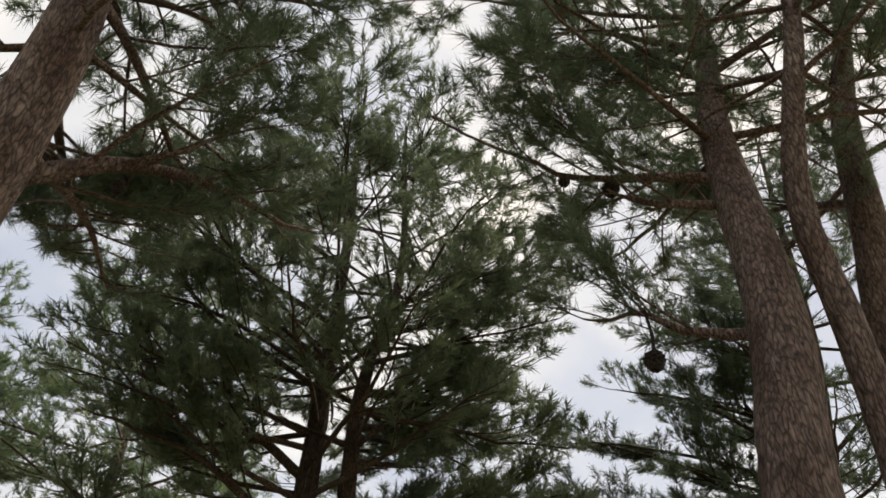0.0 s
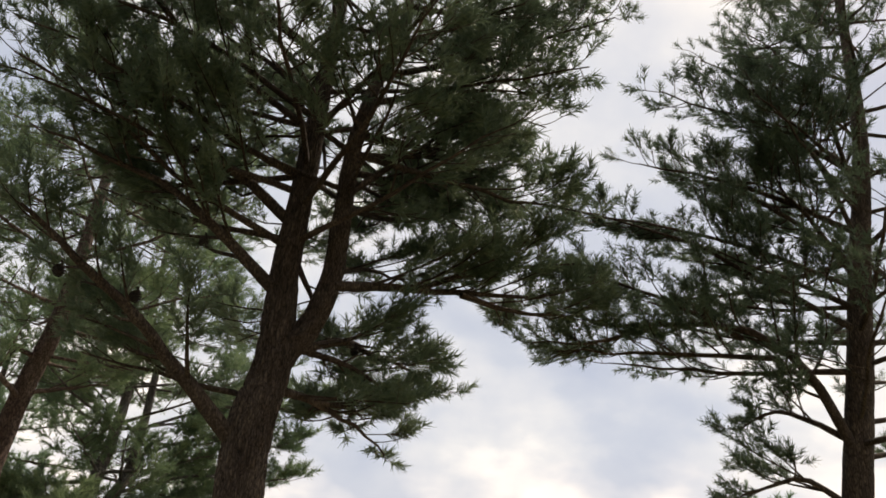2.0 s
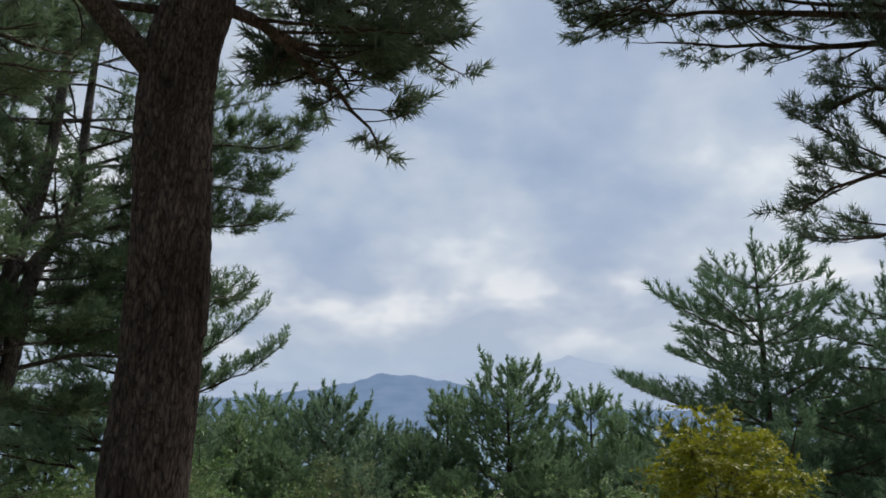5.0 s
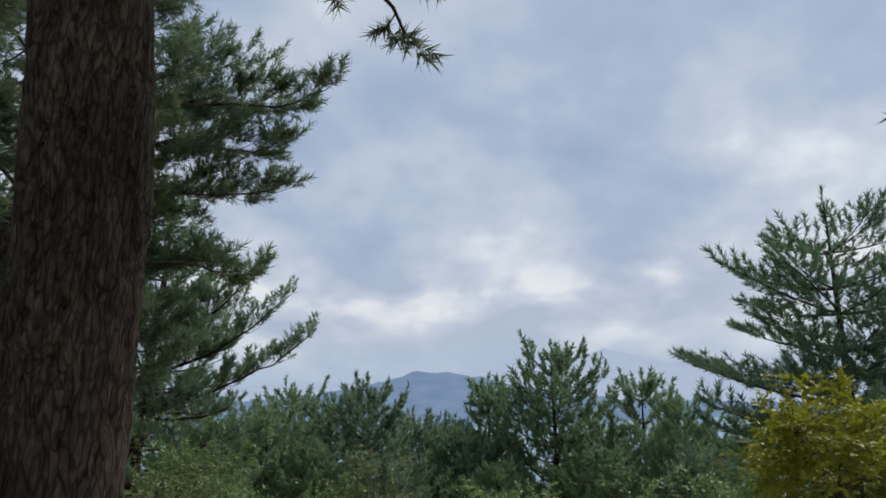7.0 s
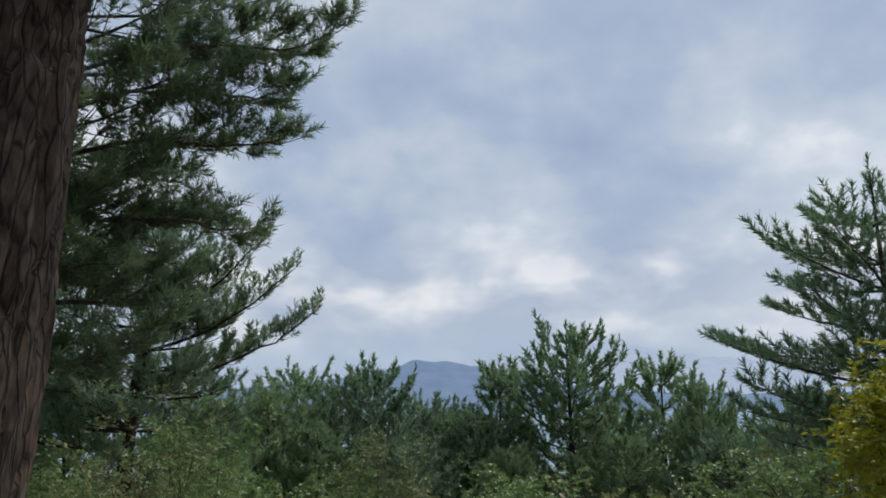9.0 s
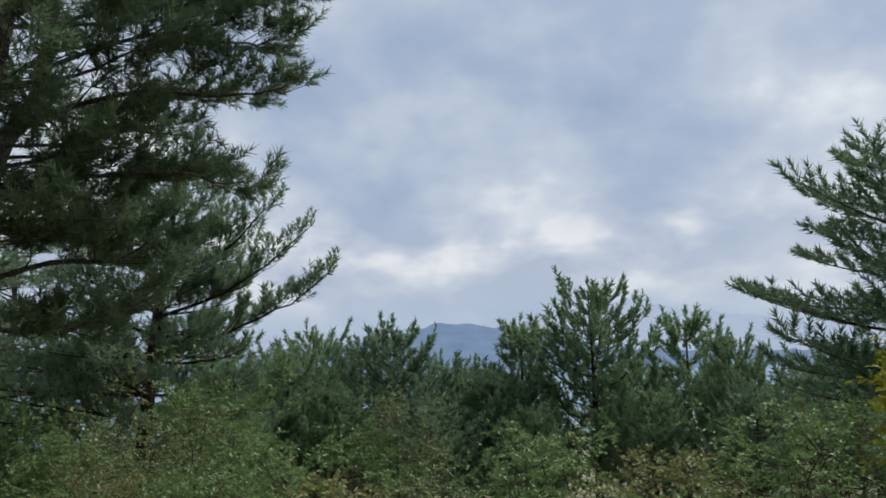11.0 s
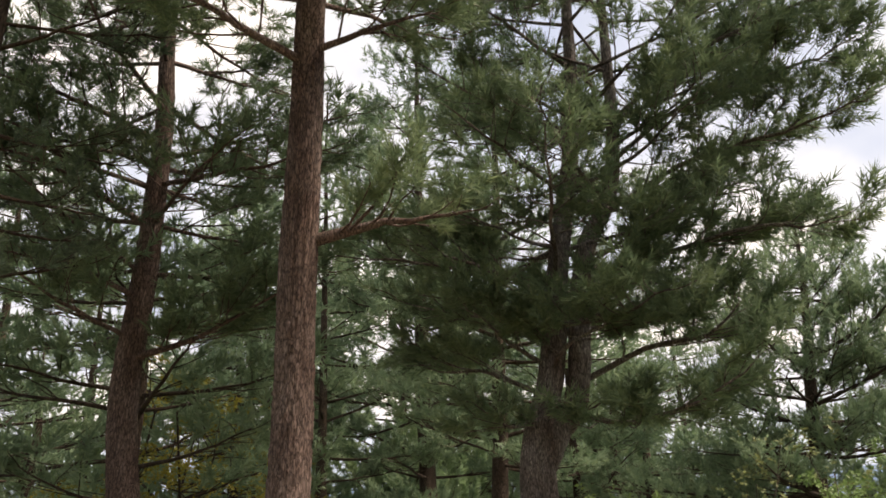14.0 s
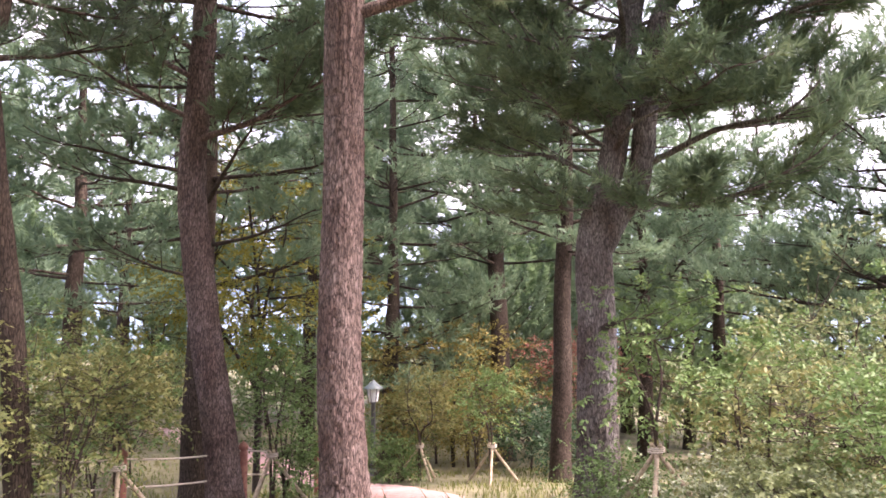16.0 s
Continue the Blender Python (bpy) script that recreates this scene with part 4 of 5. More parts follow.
# the broad twin-stemmed pine
broad_pine = pine("broad twin-stemmed pine with a grey weathered lower trunk", [
    [(-6.62, 16.54, -1.85, 0.27), (-6.6, 16.54, -0.9, 0.225), (-6.62, 16.58, 0.2, 0.215), (-6.7, 16.6, 1.1, 0.21), (-6.68, 16.72, 1.7, 0.17), (-6.6, 16.93, 2.42, 0.15), (-6.53, 17.12, 3.87, 0.13), (-6.25, 17.32, 6.21, 0.09), (-6.1, 17.3, 11.8, 0.02)],
    [(-6.68, 16.62, 1.05, 0.15), (-6.56, 16.85, 1.55, 0.15), (-6.42, 17.14, 2.07, 0.14), (-6.28, 17.34, 3.84, 0.12), (-5.97, 17.77, 5.39, 0.09), (-5.9, 17.8, 10.8, 0.02)]],
    [(0.042, [(-6.4, 17.3, 2.2), (-5.3, 17.3, 2.5), (-4.6, 17.28, 2.5), (-4.1, 17.3, 2.9)]),
     (0.042, [(-6.35, 17.3, 3.4), (-5.0, 17.35, 3.6), (-4.0, 17.5, 3.75), (-3.3, 17.6, 3.75)]),
     (0.04, [(-6.2, 17.5, 4.3), (-4.8, 17.8, 4.8), (-3.7, 18.0, 4.8), (-3.0, 18.1, 4.75)]),
     (0.036, [(-6.1, 17.6, 5.0), (-4.6, 17.7, 5.6), (-3.2, 17.8, 5.6), (-2.5, 17.9, 5.7)]),
     (0.036, [(-6.1, 17.6, 5.6), (-4.5, 17.8, 6.2), (-3.1, 18.0, 6.4), (-2.2, 18.1, 6.7)]),
     (0.036, [(-6.5, 17.1, 1.75), (-5.6, 16.9, 1.6), (-4.7, 16.9, 1.7), (-4.0, 17.0, 2.0)]),
     (0.036, [(-6.6, 17.0, 2.3), (-6.7, 16.2, 2.6), (-6.6, 15.5, 2.9)]),
     (0.036, [(-6.6, 16.85, 2.3), (-5.9, 16.5, 2.5), (-5.2, 16.3, 2.5)]),
     (0.036, [(-6.5, 17.0, 3.0), (-5.8, 16.7, 3.1), (-5.1, 16.6, 3.2)]),
     (0.036, [(-6.65, 16.8, 2.0), (-7.4, 16.4, 2.4), (-8.1, 16.1, 2.6)]),
     (0.04, [(-6.55, 17.1, 3.2), (-7.2, 16.3, 3.7), (-7.6, 15.4, 4.0)]),
     (0.036, [(-6.6, 16.95, 1.75), (-6.75, 16.3, 1.6), (-6.7, 15.9, 1.75)])],
    18, mat=BARK_GREY, shapes=TUFT_STOUT, clear=0.33, fine=3.6, twig=14, size=(0.9, 1.35), furrow=(0.026, 0.042, 0.2), needle=NEEDLE_MID, fill=[(0, 2.8, 11.6, rounded(2.9), 0.75, 4), (1, 3.0, 10.6, rounded(2.5), 0.85, 3)])

stub = Soup()
tube(stub, spline([(-6.44, 16.46, 0.22), (-6.32, 16.52, 0.30), (-6.24, 16.54, 0.27), (-6.21, 16.54, 0.18)], 9) - np.array(broad_pine.location), np.linspace(0.045, 0.02, 9), 8)
part("broken_stub", stub, CONE, broad_pine, "dark hooked stub of a broken branch", smooth=True)

pine("tall pine with a bowed red-brown lower trunk", [
    [(-9.75, 13.4, -2.1, 0.215), (-9.85, 13.35, -1.0, 0.195), (-10.19, 13.2, 0.57, 0.185), (-10.29, 13.1, 2.24, 0.17), (-10.21, 13.18, 4.09, 0.145), (-10.15, 13.19, 5.77, 0.12), (-10.05, 13.09, 7.55, 0.09), (-10, 13, 12, 0.02)]],
    [(0.05, [(-10.12, 13.1, 5.6), (-10.07, 11.92, 5.83), (-9.99, 10.9, 5.94)]),
     (0.05, [(-10.2, 13.1, 4.4), (-10.13, 11.71, 4.89), (-10.22, 11.05, 4.98)]),
     (0.05, [(-10.25, 13.1, 2.6), (-9.3, 13.6, 2.9), (-8.4, 14.3, 3.6)]),
     (0.04, [(-10.2, 13.1, 3.4), (-10.3, 12.2, 3.7), (-10.6, 11.4, 3.8)])],
    19, mat=BARK_RED, shapes=TUFT_STOUT, clear=0.18, size=(0.9, 1.4), fine=5.0, furrow=(0.026, 0.042, 0.17), needle=NEEDLE_MID, fill=[(0, 3.0, 11.8, rounded(2.8), 0.62, 3)])

pine("slim dark leaning pine beside the rope fence", [
    [(-8.75, 11.05, -1.75, 0.125), (-8.83, 10.86, 0.56, 0.11), (-8.83, 10.69, 2.02, 0.1), (-8.91, 10.6, 3.07, 0.09), (-8.94, 10.74, 3.85, 0.085), (-8.9, 10.9, 9.5, 0.02)]],
    [(0.03, [(-8.9, 10.6, 3.0), (-9.2, 10.2, 3.4), (-9.6, 9.8, 3.6)])], 20, fill=[(0, 2.8, 9.3, rounded(1.9), 0.6, 3)])

pine("straight pine trunk beyond the clay path", [
    [(-15.24, 22.66, -3.3, 0.26), (-15.5, 22.8, -0.5, 0.235), (-15.9, 23.04, 1.86, 0.21), (-16.02, 23.02, 4.86, 0.19), (-16, 23, 15.0, 0.03)]], [],
    21, needle=NEEDLE_LIGHT, shapes=TUFT_MID, fill=[(0, 1.6, 14.7, rounded(3.4), 0.6, 3)], twig=9)
pine("slim red-brown pine at the edge of the grass", [
    [(-10.39, 19.76, -2.75, 0.19), (-10.64, 20.09, -0.1, 0.165), (-10.7, 20.3, 3.06, 0.13), (-10.5, 20.4, 10.0, 0.03)]], [],
    22, needle=NEEDLE_LIGHT, shapes=TUFT_MID, fill=[(0, 1.6, 9.8, rounded(2.8), 0.55, 3)], twig=9)
pine("pale green pine with long upswept lower branches", [
    [(-8.3, 27.7, -2.9, 0.2), (-8.11, 27.69, 1.52, 0.16), (-7.75, 27.77, 5.4, 0.08), (-7.65, 27.65, 7.6, 0.02)]],
    [(0.05, [(-8.1, 27.7, 1.9), (-6.4, 27.4, 2.2), (-5.0, 27.2, 2.8), (-3.6, 27.1, 3.6)]),
     (0.05, [(-8.0, 27.7, 2.8), (-6.2, 27.4, 3.4), (-4.2, 27.2, 4.8)]),
     (0.05, [(-7.9, 27.7, 3.8), (-6.2, 27.5, 4.6), (-4.9, 27.3, 5.7)])],
    23, needle=NEEDLE_LIGHT, shapes=TUFT_MID, fill=[(0, 0.3, 7.4, lambda f: 3.4 * (1 - f) + 0.5, 0.5, 5)], twig=8.5, rise=0.9, clear=0.14)
wood_pines = []
for k, (px, py, ph, pr) in enumerate([(-12.7, 27.9, 8.5, 0.16), (-16.0, 31.2, 8.5, 0.17), (-22.0, 15.35, 8.0, 0.16), (-12.5, 14.0, 9.0, 0.2), (-17.5, 13.2, 11.5, 0.18), (-15.5, 9.8, 11.0, 0.17), (-20.5, 20.0, 11.5, 0.18), (-14.0, 26.5, 11.0, 0.17), (-16.9, 20.4, 15.5, 0.19)]):
    pz = float(ground_z(px, py)) - 0.1
    wood_pines.append(pine("pine with a bare lower trunk in the wood", [[(px, py, pz, pr * 1.15), (px + 0.1, py, pz + 3, pr), (px, py + 0.1, pz + 6, pr * 0.6), (px, py, pz + ph, 0.02)]], [],
                           30 + k, shapes=TUFT_MID, needle=NEEDLE_LIGHT, size=(1.0, 1.5), fill=[(0, pz + (1.9 if k == 8 else 3.4), pz + ph - 0.2, rounded(2.7), 0.62, 3)], twig=6.5, group="wood behind the path"))
for k, (px, py, big) in enumerate([(-34.0, 14.5, 1.2), (-30.5, 19.5, 1.4), (-27.5, 24.5, 1.55), (-24.0, 29.0, 1.45), (-20.0, 33.0, 1.2), (-31.0, 27.5, 1.35), (-25.5, 35.0, 1.35), (-28.0, 10.0, 1.1), (-23.5, 23.0, 1.35), (-17.5, 38.0, 1.25)]):
    copy_thing(wood_pines[(5, 4, 7)[k % 3]], Matrix.Translation((px, py, float(ground_z(px, py)) - 0.1)) @ Matrix.Rotation(1.3 * k, 4, "Z") @ Matrix.Scale(big, 4))


# ---- young pines down the slope ----
def stand(x, y, top, proto, turn, wide=1.0):
    """A copy of a young pine whose tip is at the height top."""
    z = float(ground_z(x, y)) - 0.05
    s = (top - z) / proto["tall"]
    c = copy_thing(proto, Matrix.Translation((x, y, z)) @ Matrix.Rotation(turn, 4, "Z") @ Matrix.Diagonal((s * wide, s * wide, s, 1)))
    return c


# x, y, height of the tip, reach, needles, spacing of the whorls, fullness of the outline, bend of the limbs
YOUNG = [(3.7, 32.1, 4.35, 2.3, NEEDLE_BLUE, 0.40, 0.6, 0.5), (1.75, 34.0, 3.35, 0.75, NEEDLE_BLUE, 0.5, 0.6, 0.6), (-2.4, 33.5, 3.3, 3.0, NEEDLE_LIGHT, 0.5, 0.9, 0.55), (-5.1, 34.6, 3.2, 2.1, NEEDLE_BLUE, 0.42, 0.6, 0.5), (6.7, 32.3, 3.3, 2.4, NEEDLE_BLUE, 0.6, 0.9, 0.6)]
protos = []
for k, (px, py, top, reach_, mat_, gap_, shape_, lift_) in enumerate(YOUNG):
    pz = float(ground_z(px, py)) - 0.05
    tree = young_pine("bushy young pine with upright grey-green shoots", (px, py, pz), top - pz - 0.6, reach_, 50 + k, mat_, gap=gap_, shape=shape_, lift=lift_)
    tree["tall"] = top - pz
    protos.append(tree)
rng = np.random.default_rng(99)
for px, py, top, w, which in [(-5.5, 31.8, 2.4, 1.0, 3), (-3.9, 36.7, 2.9, 1.0, 4), (0.2, 34.8, 2.0, 1.0, 2), (0.65, 32.8, 1.7, 1.0, 3), (1.4, 32.4, 1.5, 1.1, 2), (-1.0, 35.8, 2.25, 1.0, 2), (6.9, 29.4, 2.4, 0.8, 3), (-7.8, 36.0, 2.4, 1.1, 2), (-9.8, 38.5, 2.9, 1.2, 4),
                              (6.0, 35.5, 1.6, 1.1, 0), (9.6, 36.0, 1.8, 1.2, 3), (12.5, 33.0, 2.4, 1.2, 2), (15.5, 31.0, 3.2, 1.2, 3), (14.5, 26.0, 3.6, 1.1, 4), (-1.2, 30.0, 0.7, 1.3, 2), (-3.8, 30.6, 1.2, 1.2, 3), (-7.0, 30.4, 1.6, 1.2, 2),
                              (4.6, 29.0, 0.9, 1.2, 3), (1.6, 29.6, 0.5, 1.2, 0), (-5.6, 26.0, 1.1, 1.0, 3), (6.6, 27.0, 0.9, 1.1, 2), (9.0, 28.5, 1.8, 1.1, 3), (-12.5, 34.0, 3.0, 1.2, 3)]:
    stand(px, py, top, protos[which], rng.uniform(0, 6.28), w)
for px, py, top, w in [(-18, 34, 4.4, 1.2), (-22, 28, 4.6, 1.2), (-25, 23, 4.4, 1.2), (-28, 18, 4.6, 1.2), (-26, 12, 4.2, 1.1), (-33, 14, 5.6, 1.2), (-25, 8, 4.4, 1.0), (-25, 34, 6.0, 1.2), (-19.5, 25.5, 2.6, 1.0)]:
    stand(px, py, top, protos[int(rng.choice((2, 3)))], rng.uniform(0, 6.28), w)

# the larger young pines to the right
pz = float(ground_z(8.6, 22.9)) - 0.05
side_pine = young_pine("full young pine with level branches and pale candle shoots", (8.6, 22.9, pz), 6.0 - pz, 4.3, 61, NEEDLE_YOUNG, TUFT_YOUNG, gap=0.72, per=6, size=(0.95, 1.4), bare=0.08, shape=0.62, tilt=0.08, lift=0.14, spacing=0.16, upright=0.45)
side_pine["tall"] = 6.3 - pz
stand(11.0, 21.6, 5.2, side_pine, 2.1)


# ---- shrubs ----
bush("golden_shrub", "rounded shrub with bright golden yellow leaves", "shrub", 3.92, 14.65, 2.9, 0.9, LEAF_YELLOW, 8500, 0.082, 71, trunk=1.2, clumps=120, layer=0.6, sigma=0.15)
SHRUBS = [(-4.6, 21.0, 3.25, 1.3, LEAF_GREEN), (-2.6, 21.5, 2.2, 1.2, LEAF_GREEN), (-1.5, 22.4, 2.5, 1.1, LEAF_PALE), (-0.2, 17.4, 1.75, 1.0, LEAF_GREEN), (-1.7, 15.6, 1.4, 0.9, LEAF_OLIVE), (1.6, 17.1, 1.8, 0.9, LEAF_OLIVE), (2.9, 16.8, 2.1, 1.0, LEAF_GREEN),
          (-4.4, 16.6, 1.6, 0.9, LEAF_OLIVE), (-3.2, 18.0, 1.7, 1.0, LEAF_GREEN), (0.9, 20.0, 1.9, 1.0, LEAF_GREEN), (4.6, 18.5, 2.2, 1.1, LEAF_GREEN), (-6.2, 19.5, 2.2, 1.1, LEAF_GREEN), (5.8, 21.0, 2.4, 1.2, LEAF_OLIVE), (-0.6, 14.2, 1.1, 0.7, LEAF_OLIVE), (1.2, 14.8, 1.2, 0.7, LEAF_GREEN)]
for k, (sx, sy, sh, sw, sm) in enumerate(SHRUBS):
    what = {"green_leaves": "loose green shrub with small glossy leaves", "olive_leaves": "low shrub turning olive and rust", "pale_leaves": "pale feathery yellow-green shrub"}[sm.name]
    close = math.hypot(sx + 0.4, sy - 9.7) < 8.5
    bush("shrub", what, "shrub", sx, sy, sh, sw, sm, 4200 if close else 5600, 0.056 if close else 0.075, 80 + k, trunk=0.15, clumps=70, group="shrubs down the slope")

# ---- the clearing seen at the end: turning trees, saplings, fence, lamp ----
bush("turning_maple", "small maple with dark limbs and yellow-green leaves", "tree", -13.2, 15.3, 5.7, 1.9, LEAF_MAPLE, 9000, 0.08, 120, trunk=2.0, clumps=80, layer=0.5, stems=5, r=0.05, sigma=0.22, wood=CONE)
bush("turning_maple", "spreading small tree with level sprays of golden leaves", "tree", -15.6, 21.4, 3.6, 2.1, LEAF_GOLD, 6500, 0.085, 121, trunk=1.3, clumps=60, layer=0.35, stems=4, r=0.04, sigma=0.25, wood=CONE)
bush("red_shrub", "tall shrub with coral red autumn leaves", "shrub", -13.6, 23.6, 3.5, 1.4, LEAF_RED, 5500, 0.075, 122, trunk=1.0, clumps=60, stems=4, sigma=0.2)
for k, (sx, sy, sh, sw, sm, leaf_) in enumerate([(-8.7, 11.4, 2.0, 0.7, LEAF_OLIVE, 0.07), (-9.5, 11.3, 2.2, 0.8, LEAF_GREEN, 0.07), (-11.4, 12.3, 2.6, 1.0, LEAF_OLIVE, 0.07), (-8.8, 10.2, 2.2, 0.8, LEAF_OLIVE, 0.07), (-10.6, 14.6, 2.6, 0.9, LEAF_GREEN, 0.07), (-12.4, 11.0, 2.8, 1.1, LEAF_GREEN, 0.08),
                                               (-4.4, 17.0, 1.7, 0.8, LEAF_PALE, 0.05), (-3.4, 16.6, 1.5, 0.7, LEAF_GREEN, 0.07), (-3.9, 15.7, 0.6, 0.5, LEAF_PALE, 0.07), (-4.6, 18.6, 2.6, 1.1, LEAF_PALE, 0.08), (-7.6, 23.0, 2.4, 1.2, LEAF_PALE, 0.09), (-6.0, 24.5, 3.0, 1.3, LEAF_GREEN, 0.10),
                                               (-14.8, 19.8, 2.2, 0.9, LEAF_OLIVE, 0.08), (-13.4, 20.3, 2.3, 0.8, LEAF_GOLD, 0.08), (-16.5, 20.5, 2.2, 1.0, LEAF_GREEN, 0.09), (-15.2, 25.5, 2.2, 1.2, LEAF_GREEN, 0.10), (-18.2, 22.0, 2.4, 1.1, LEAF_OLIVE, 0.09), (-16.0, 14.0, 2.8, 1.2, LEAF_GREEN, 0.09), (-19.0, 16.5, 2.8, 1.3, LEAF_PALE, 0.09),
                                               (-20.0, 11.5, 3.0, 1.4, LEAF_GREEN, 0.1), (-10.0, 24.5, 2.4, 1.2, LEAF_GREEN, 0.1),
                                               (-13.0, 21.5, 1.50, 1.00, LEAF_DARK, 0.09), (-11.5, 21.0, 1.10, 0.80, LEAF_DARK, 0.09), (-15.5, 19.9, 2.00, 0.70, LEAF_GOLD, 0.09), (-16.3, 21.4, 2.10, 0.80, LEAF_OLIVE, 0.09), (-15.4, 21.7, 2.00, 0.80, LEAF_GOLD, 0.09),
                                               (-13.2, 18.0, 0.80, 0.40, LEAF_GREEN, 0.08), (-10.4, 15.0, 1.10, 0.50, LEAF_GREEN, 0.08), (-5.8, 16.0, 0.55, 0.42, LEAF_GREEN, 0.06), (-4.3, 15.8, 0.50, 0.60, LEAF_WHITE, 0.06), (-3.6, 16.0, 0.50, 0.60, LEAF_WHITE, 0.06),
                                               (-21.1, 27.5, 2.60, 1.60, LEAF_GREEN, 0.12), (-15.7, 29.7, 2.60, 1.50, LEAF_PALE, 0.12), (-23.4, 22.7, 2.60, 1.60, LEAF_GREEN, 0.12), (-19.3, 29.8, 2.40, 1.50, LEAF_OLIVE, 0.12),
                                               (-23.0, 19.9, 2.60, 1.50, LEAF_GREEN, 0.12), (-21.6, 15.1, 2.60, 1.40, LEAF_GREEN, 0.11)]):
    what = {"green_leaves": "airy green shrub with thin stems", "olive_leaves": "airy shrub turning yellow and rust", "pale_leaves": "shrub with pale yellow-green flowering sprays", "turning_leaves": "small shrub with orange-gold leaves", "dark_leaves": "dark glossy evergreen shrub under the trees", "silvery_leaves": "low shrub with silvery white leaf tips"}[sm.name]
    bush("shrub", what, "shrub", sx, sy, sh, sw, sm, 4000, leaf_ * 0.78, 140 + k, trunk=0.5 if sh > 1.2 else 0.05, clumps=85, group="shrubs round the clearing", sigma=0.2, r=0.015)


def tripod(x, y, tall, seed):
    rng = np.random.default_rng(seed)
    z = float(ground_z(x, y))
    t = thing("tree_stake_tripod", (x, y, z), "three weathered wooden stakes tied round a sapling", "tree stakes", "staked saplings")
    a0 = rng.uniform(0, 2)
    for k in range(3):
        a = a0 + k * 2.094
        foot = np.array((math.cos(a) * 0.55, math.sin(a) * 0.55, -0.05 - 0.02))
        head = np.array((-math.cos(a) * 0.05, -math.sin(a) * 0.05, tall))
        s = Soup()
        tube(s, spline([foot, (foot + head) / 2 + rng.normal(0, 0.01, 3), head], 6), np.linspace(0.028, 0.022, 6), 9)
        part("stake", s, STAKE, t, smooth=True)
    s = Soup()
    for k in range(3):
        a = np.linspace(0, 2 * np.pi, 17)
        tube(s, np.stack([0.075 * np.cos(a), 0.075 * np.sin(a), tall * 0.9 + 0.02 * k + 0 * a], -1), np.full(17, 0.01), 6, capped=False)
    part("binding", s, ROPE, t, "pale rope binding")
    return t


SAPLINGS = [(-10.4, 14.3, LEAF_GREEN, 2.2), (-12.9, 18.5, LEAF_OLIVE, 2.2), (-11.0, 18.7, LEAF_GREEN, 2.0), (-5.25, 15.85, LEAF_GREEN, 2.3), (-9.2, 12.0, LEAF_OLIVE, 1.9)]
for k, (sx, sy, sm, sh) in enumerate(SAPLINGS):
    bush("sapling", "young leafy sapling on a thin stem held by stakes", "tree", sx, sy, sh, 0.62, sm, 2600, 0.06, 180 + k, trunk=0.95, clumps=40, stems=2, r=0.022, group="staked saplings", sigma=0.14)
    tripod(sx, sy, 0.7, 190 + k)


def rope_fence():
    spots = [(-8.9, 10.3), (-9.44, 12.1), (-9.95, 13.7), (-11.75, 15.7)]
    f = thing("rope_fence", (spots[0][0], spots[0][1], float(ground_z(*spots[0]))), "low fence of red-brown posts joined by two pale ropes", "fence")
    off = np.array(f.location)
    for x, y in spots:
        z = float(ground_z(x, y))
        s = Soup()
        prof = [(-0.15, 0.055), (0.72, 0.055), (0.735, 0.048), (0.75, 0.048), (0.76, 0.06), (0.80, 0.058), (0.825, 0.035)]
        tube(s, np.array([(x, y, z + h) for h, _ in prof]) - off, [r for _, r in prof], 16)
        part("post", s, POST, f, smooth=True)
    for (x0, y0), (x1, y1) in zip(spots, spots[1:]):
        for h in (0.74, 0.44):
            u = np.linspace(0, 1, 14)
            p = np.stack([x0 + (x1 - x0) * u, y0 + (y1 - y0) * u, ground_z(x0, y0) * (1 - u) + ground_z(x1, y1) * u + h - 0.16 * u * (1 - u)], -1)
            s = Soup()
            tube(s, p - off, np.full(14, 0.011), 7)
            part("rope", s, ROPE, f, smooth=True)


rope_fence()


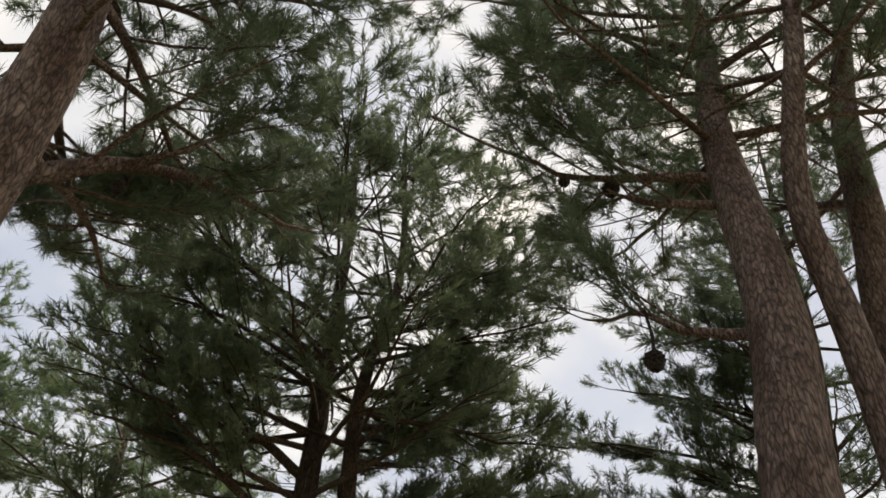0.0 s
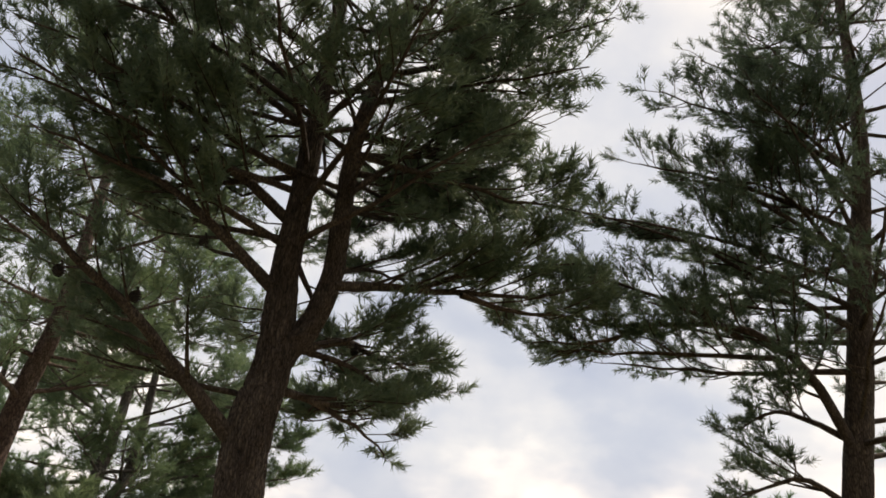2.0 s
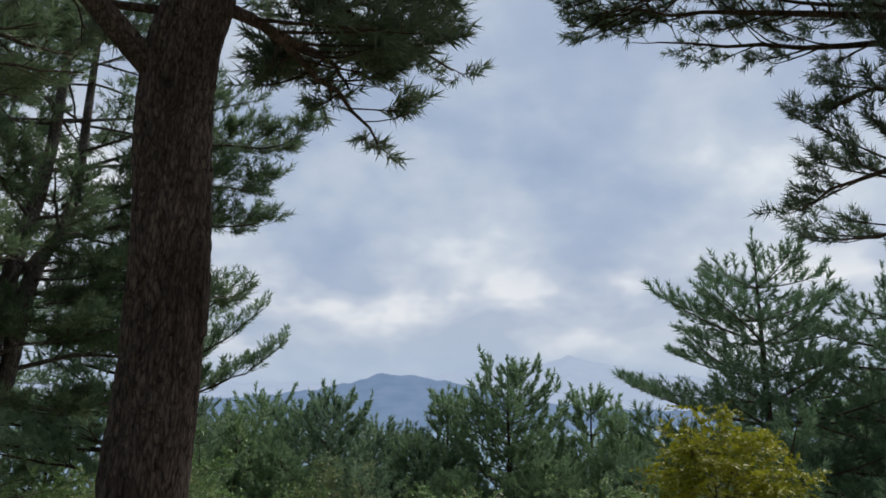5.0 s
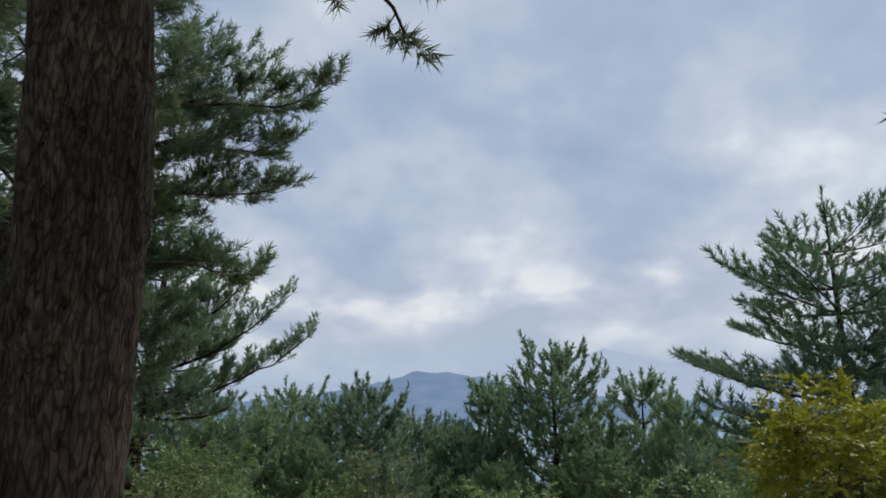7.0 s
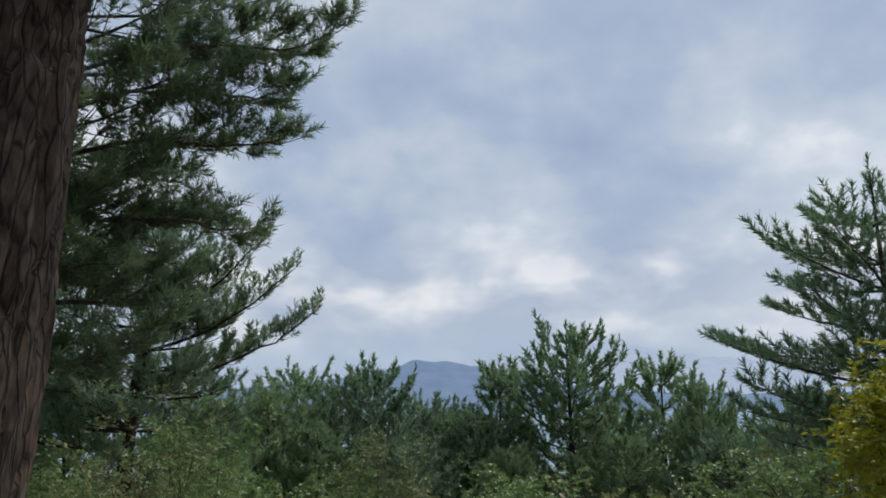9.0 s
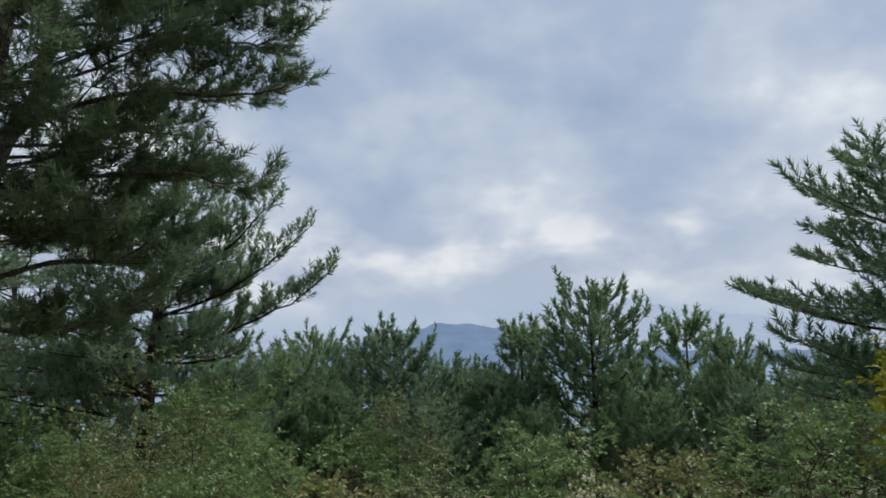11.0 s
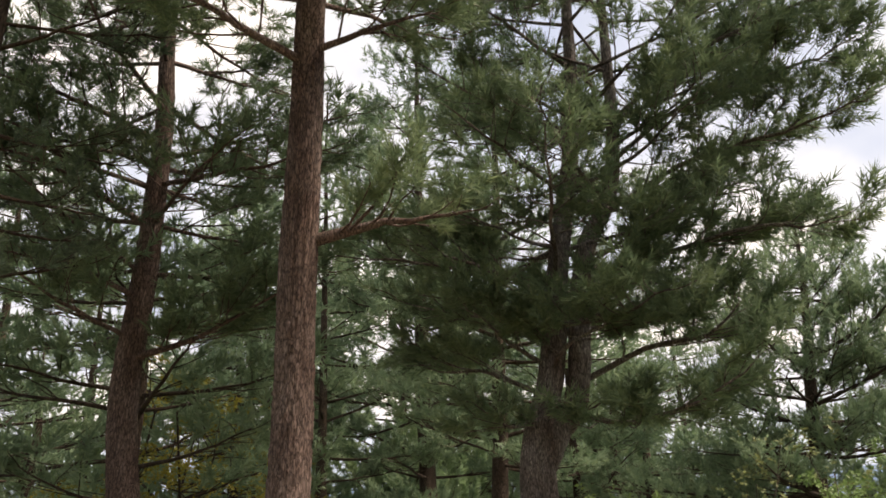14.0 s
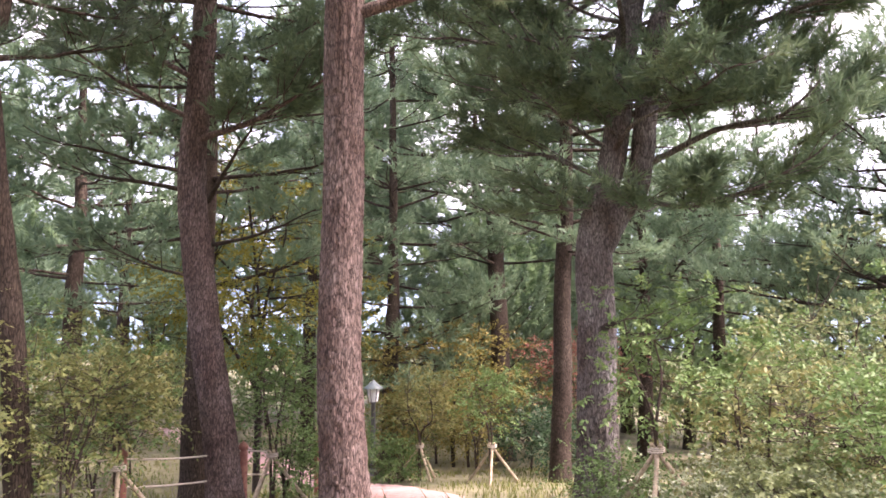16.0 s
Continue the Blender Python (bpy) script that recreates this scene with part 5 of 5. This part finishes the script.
def garden_lamp(x, y, tall):
    z = float(ground_z(x, y))
    g = thing("garden_lamp", (x, y, z), "dark garden lamp post with a flared grey lantern roof", "lamp")
    s = Soup()
    tube(s, [(0, 0, -0.1), (0, 0, 0.12), (0, 0, 0.14), (0, 0, 0.3), (0, 0, 0.33), (0, 0, tall - 0.5), (0, 0, tall - 0.46)], [0.1, 0.1, 0.08, 0.075, 0.05, 0.045, 0.07], 16)
    part("pole", s, IRON, g, smooth=True)
    s = Soup()
    tube(s, [(0, 0, tall - 0.455), (0, 0, tall - 0.3), (0, 0, tall - 0.18)], [0.09, 0.12, 0.135], 6)
    part("lantern_glass", s, LAMP_GLASS, g, "frosted white lantern glass")
    for k in range(6):
        a = k * math.pi / 3
        s = Soup()
        tube(s, [(0.092 * math.cos(a), 0.092 * math.sin(a), tall - 0.46), (0.138 * math.cos(a), 0.138 * math.sin(a), tall - 0.17)], [0.009, 0.009], 6)
        part("lantern_bar", s, IRON, g)
    s = Soup()
    tube(s, [(0, 0, tall - 0.18), (0, 0, tall - 0.165), (0, 0, tall - 0.1), (0, 0, tall - 0.04), (0, 0, tall)], [0.21, 0.205, 0.12, 0.05, 0.015], 6)
    part("lantern_roof", s, ROOF_METAL, g, "flared grey-green metal roof")


garden_lamp(-14.62, 18.52, 2.05)


def grass(name, label, count, seed, where_, tall, mat):
    rng = np.random.default_rng(seed)
    x, y = where_(rng, count)
    z = ground_z(x, y)
    h = tall * rng.uniform(0.4, 1.2, count)
    a = rng.uniform(0, 6.283, count)
    side = np.stack([np.cos(a), np.sin(a), 0 * a], -1) * (0.006 + 0.004 * rng.uniform(size=count))[:, None]
    lean = rng.normal(0, 0.28, (count, 2)) * h[:, None]
    b = np.stack([x, y, z - 0.01], -1)
    m = b + np.column_stack([lean * 0.35, h * 0.6])
    t = b + np.column_stack([lean, h])
    v = np.stack([b - side, b + side, m + side * 0.7, m - side * 0.7, t], 1).reshape(-1, 3)
    i = np.arange(count)[:, None] * 5
    s = Soup()
    s.add(v, np.concatenate([i + [0, 1, 2], i + [0, 2, 3], i + [3, 2, 4]]))
    tagged(new(name, s.mesh(name, mat)), label, "grass", kind="stuff")


def clearing(rng, n):
    """Over the clearing, off the clay path, in loose patches."""
    x, y = rng.uniform(-24, -3, n * 3), rng.uniform(9.5, 27, n * 3)
    line = spline([(1.5, 6.0), (-2.5, 11.2), (-6.4, 14.2), (-9.4, 15.8), (-12.6, 17.0), (-17.0, 17.6), (-24.0, 17.0)], 120)
    d = np.min(np.hypot(x[:, None] - line[None, :, 0], y[:, None] - line[None, :, 1]), axis=1)
    keep = (d > 0.8 + 0.12 * rng.normal(size=len(x))) & (np.sin(x * 1.3 + 2) * np.sin(y * 1.1) + rng.normal(0, 0.5, len(x)) > -0.3)
    idx = np.flatnonzero(keep)[:n]
    return x[idx], y[idx]


def slope(rng, n):
    return rng.uniform(-8, 8, n), rng.uniform(11.5, 24, n)


grass("grass", "dry yellow-green grass over the clearing", 20000, 210, clearing, 0.11, GRASS)
grass("grass", "rough grass among the shrubs", 5000, 211, slope, 0.3, GRASS)
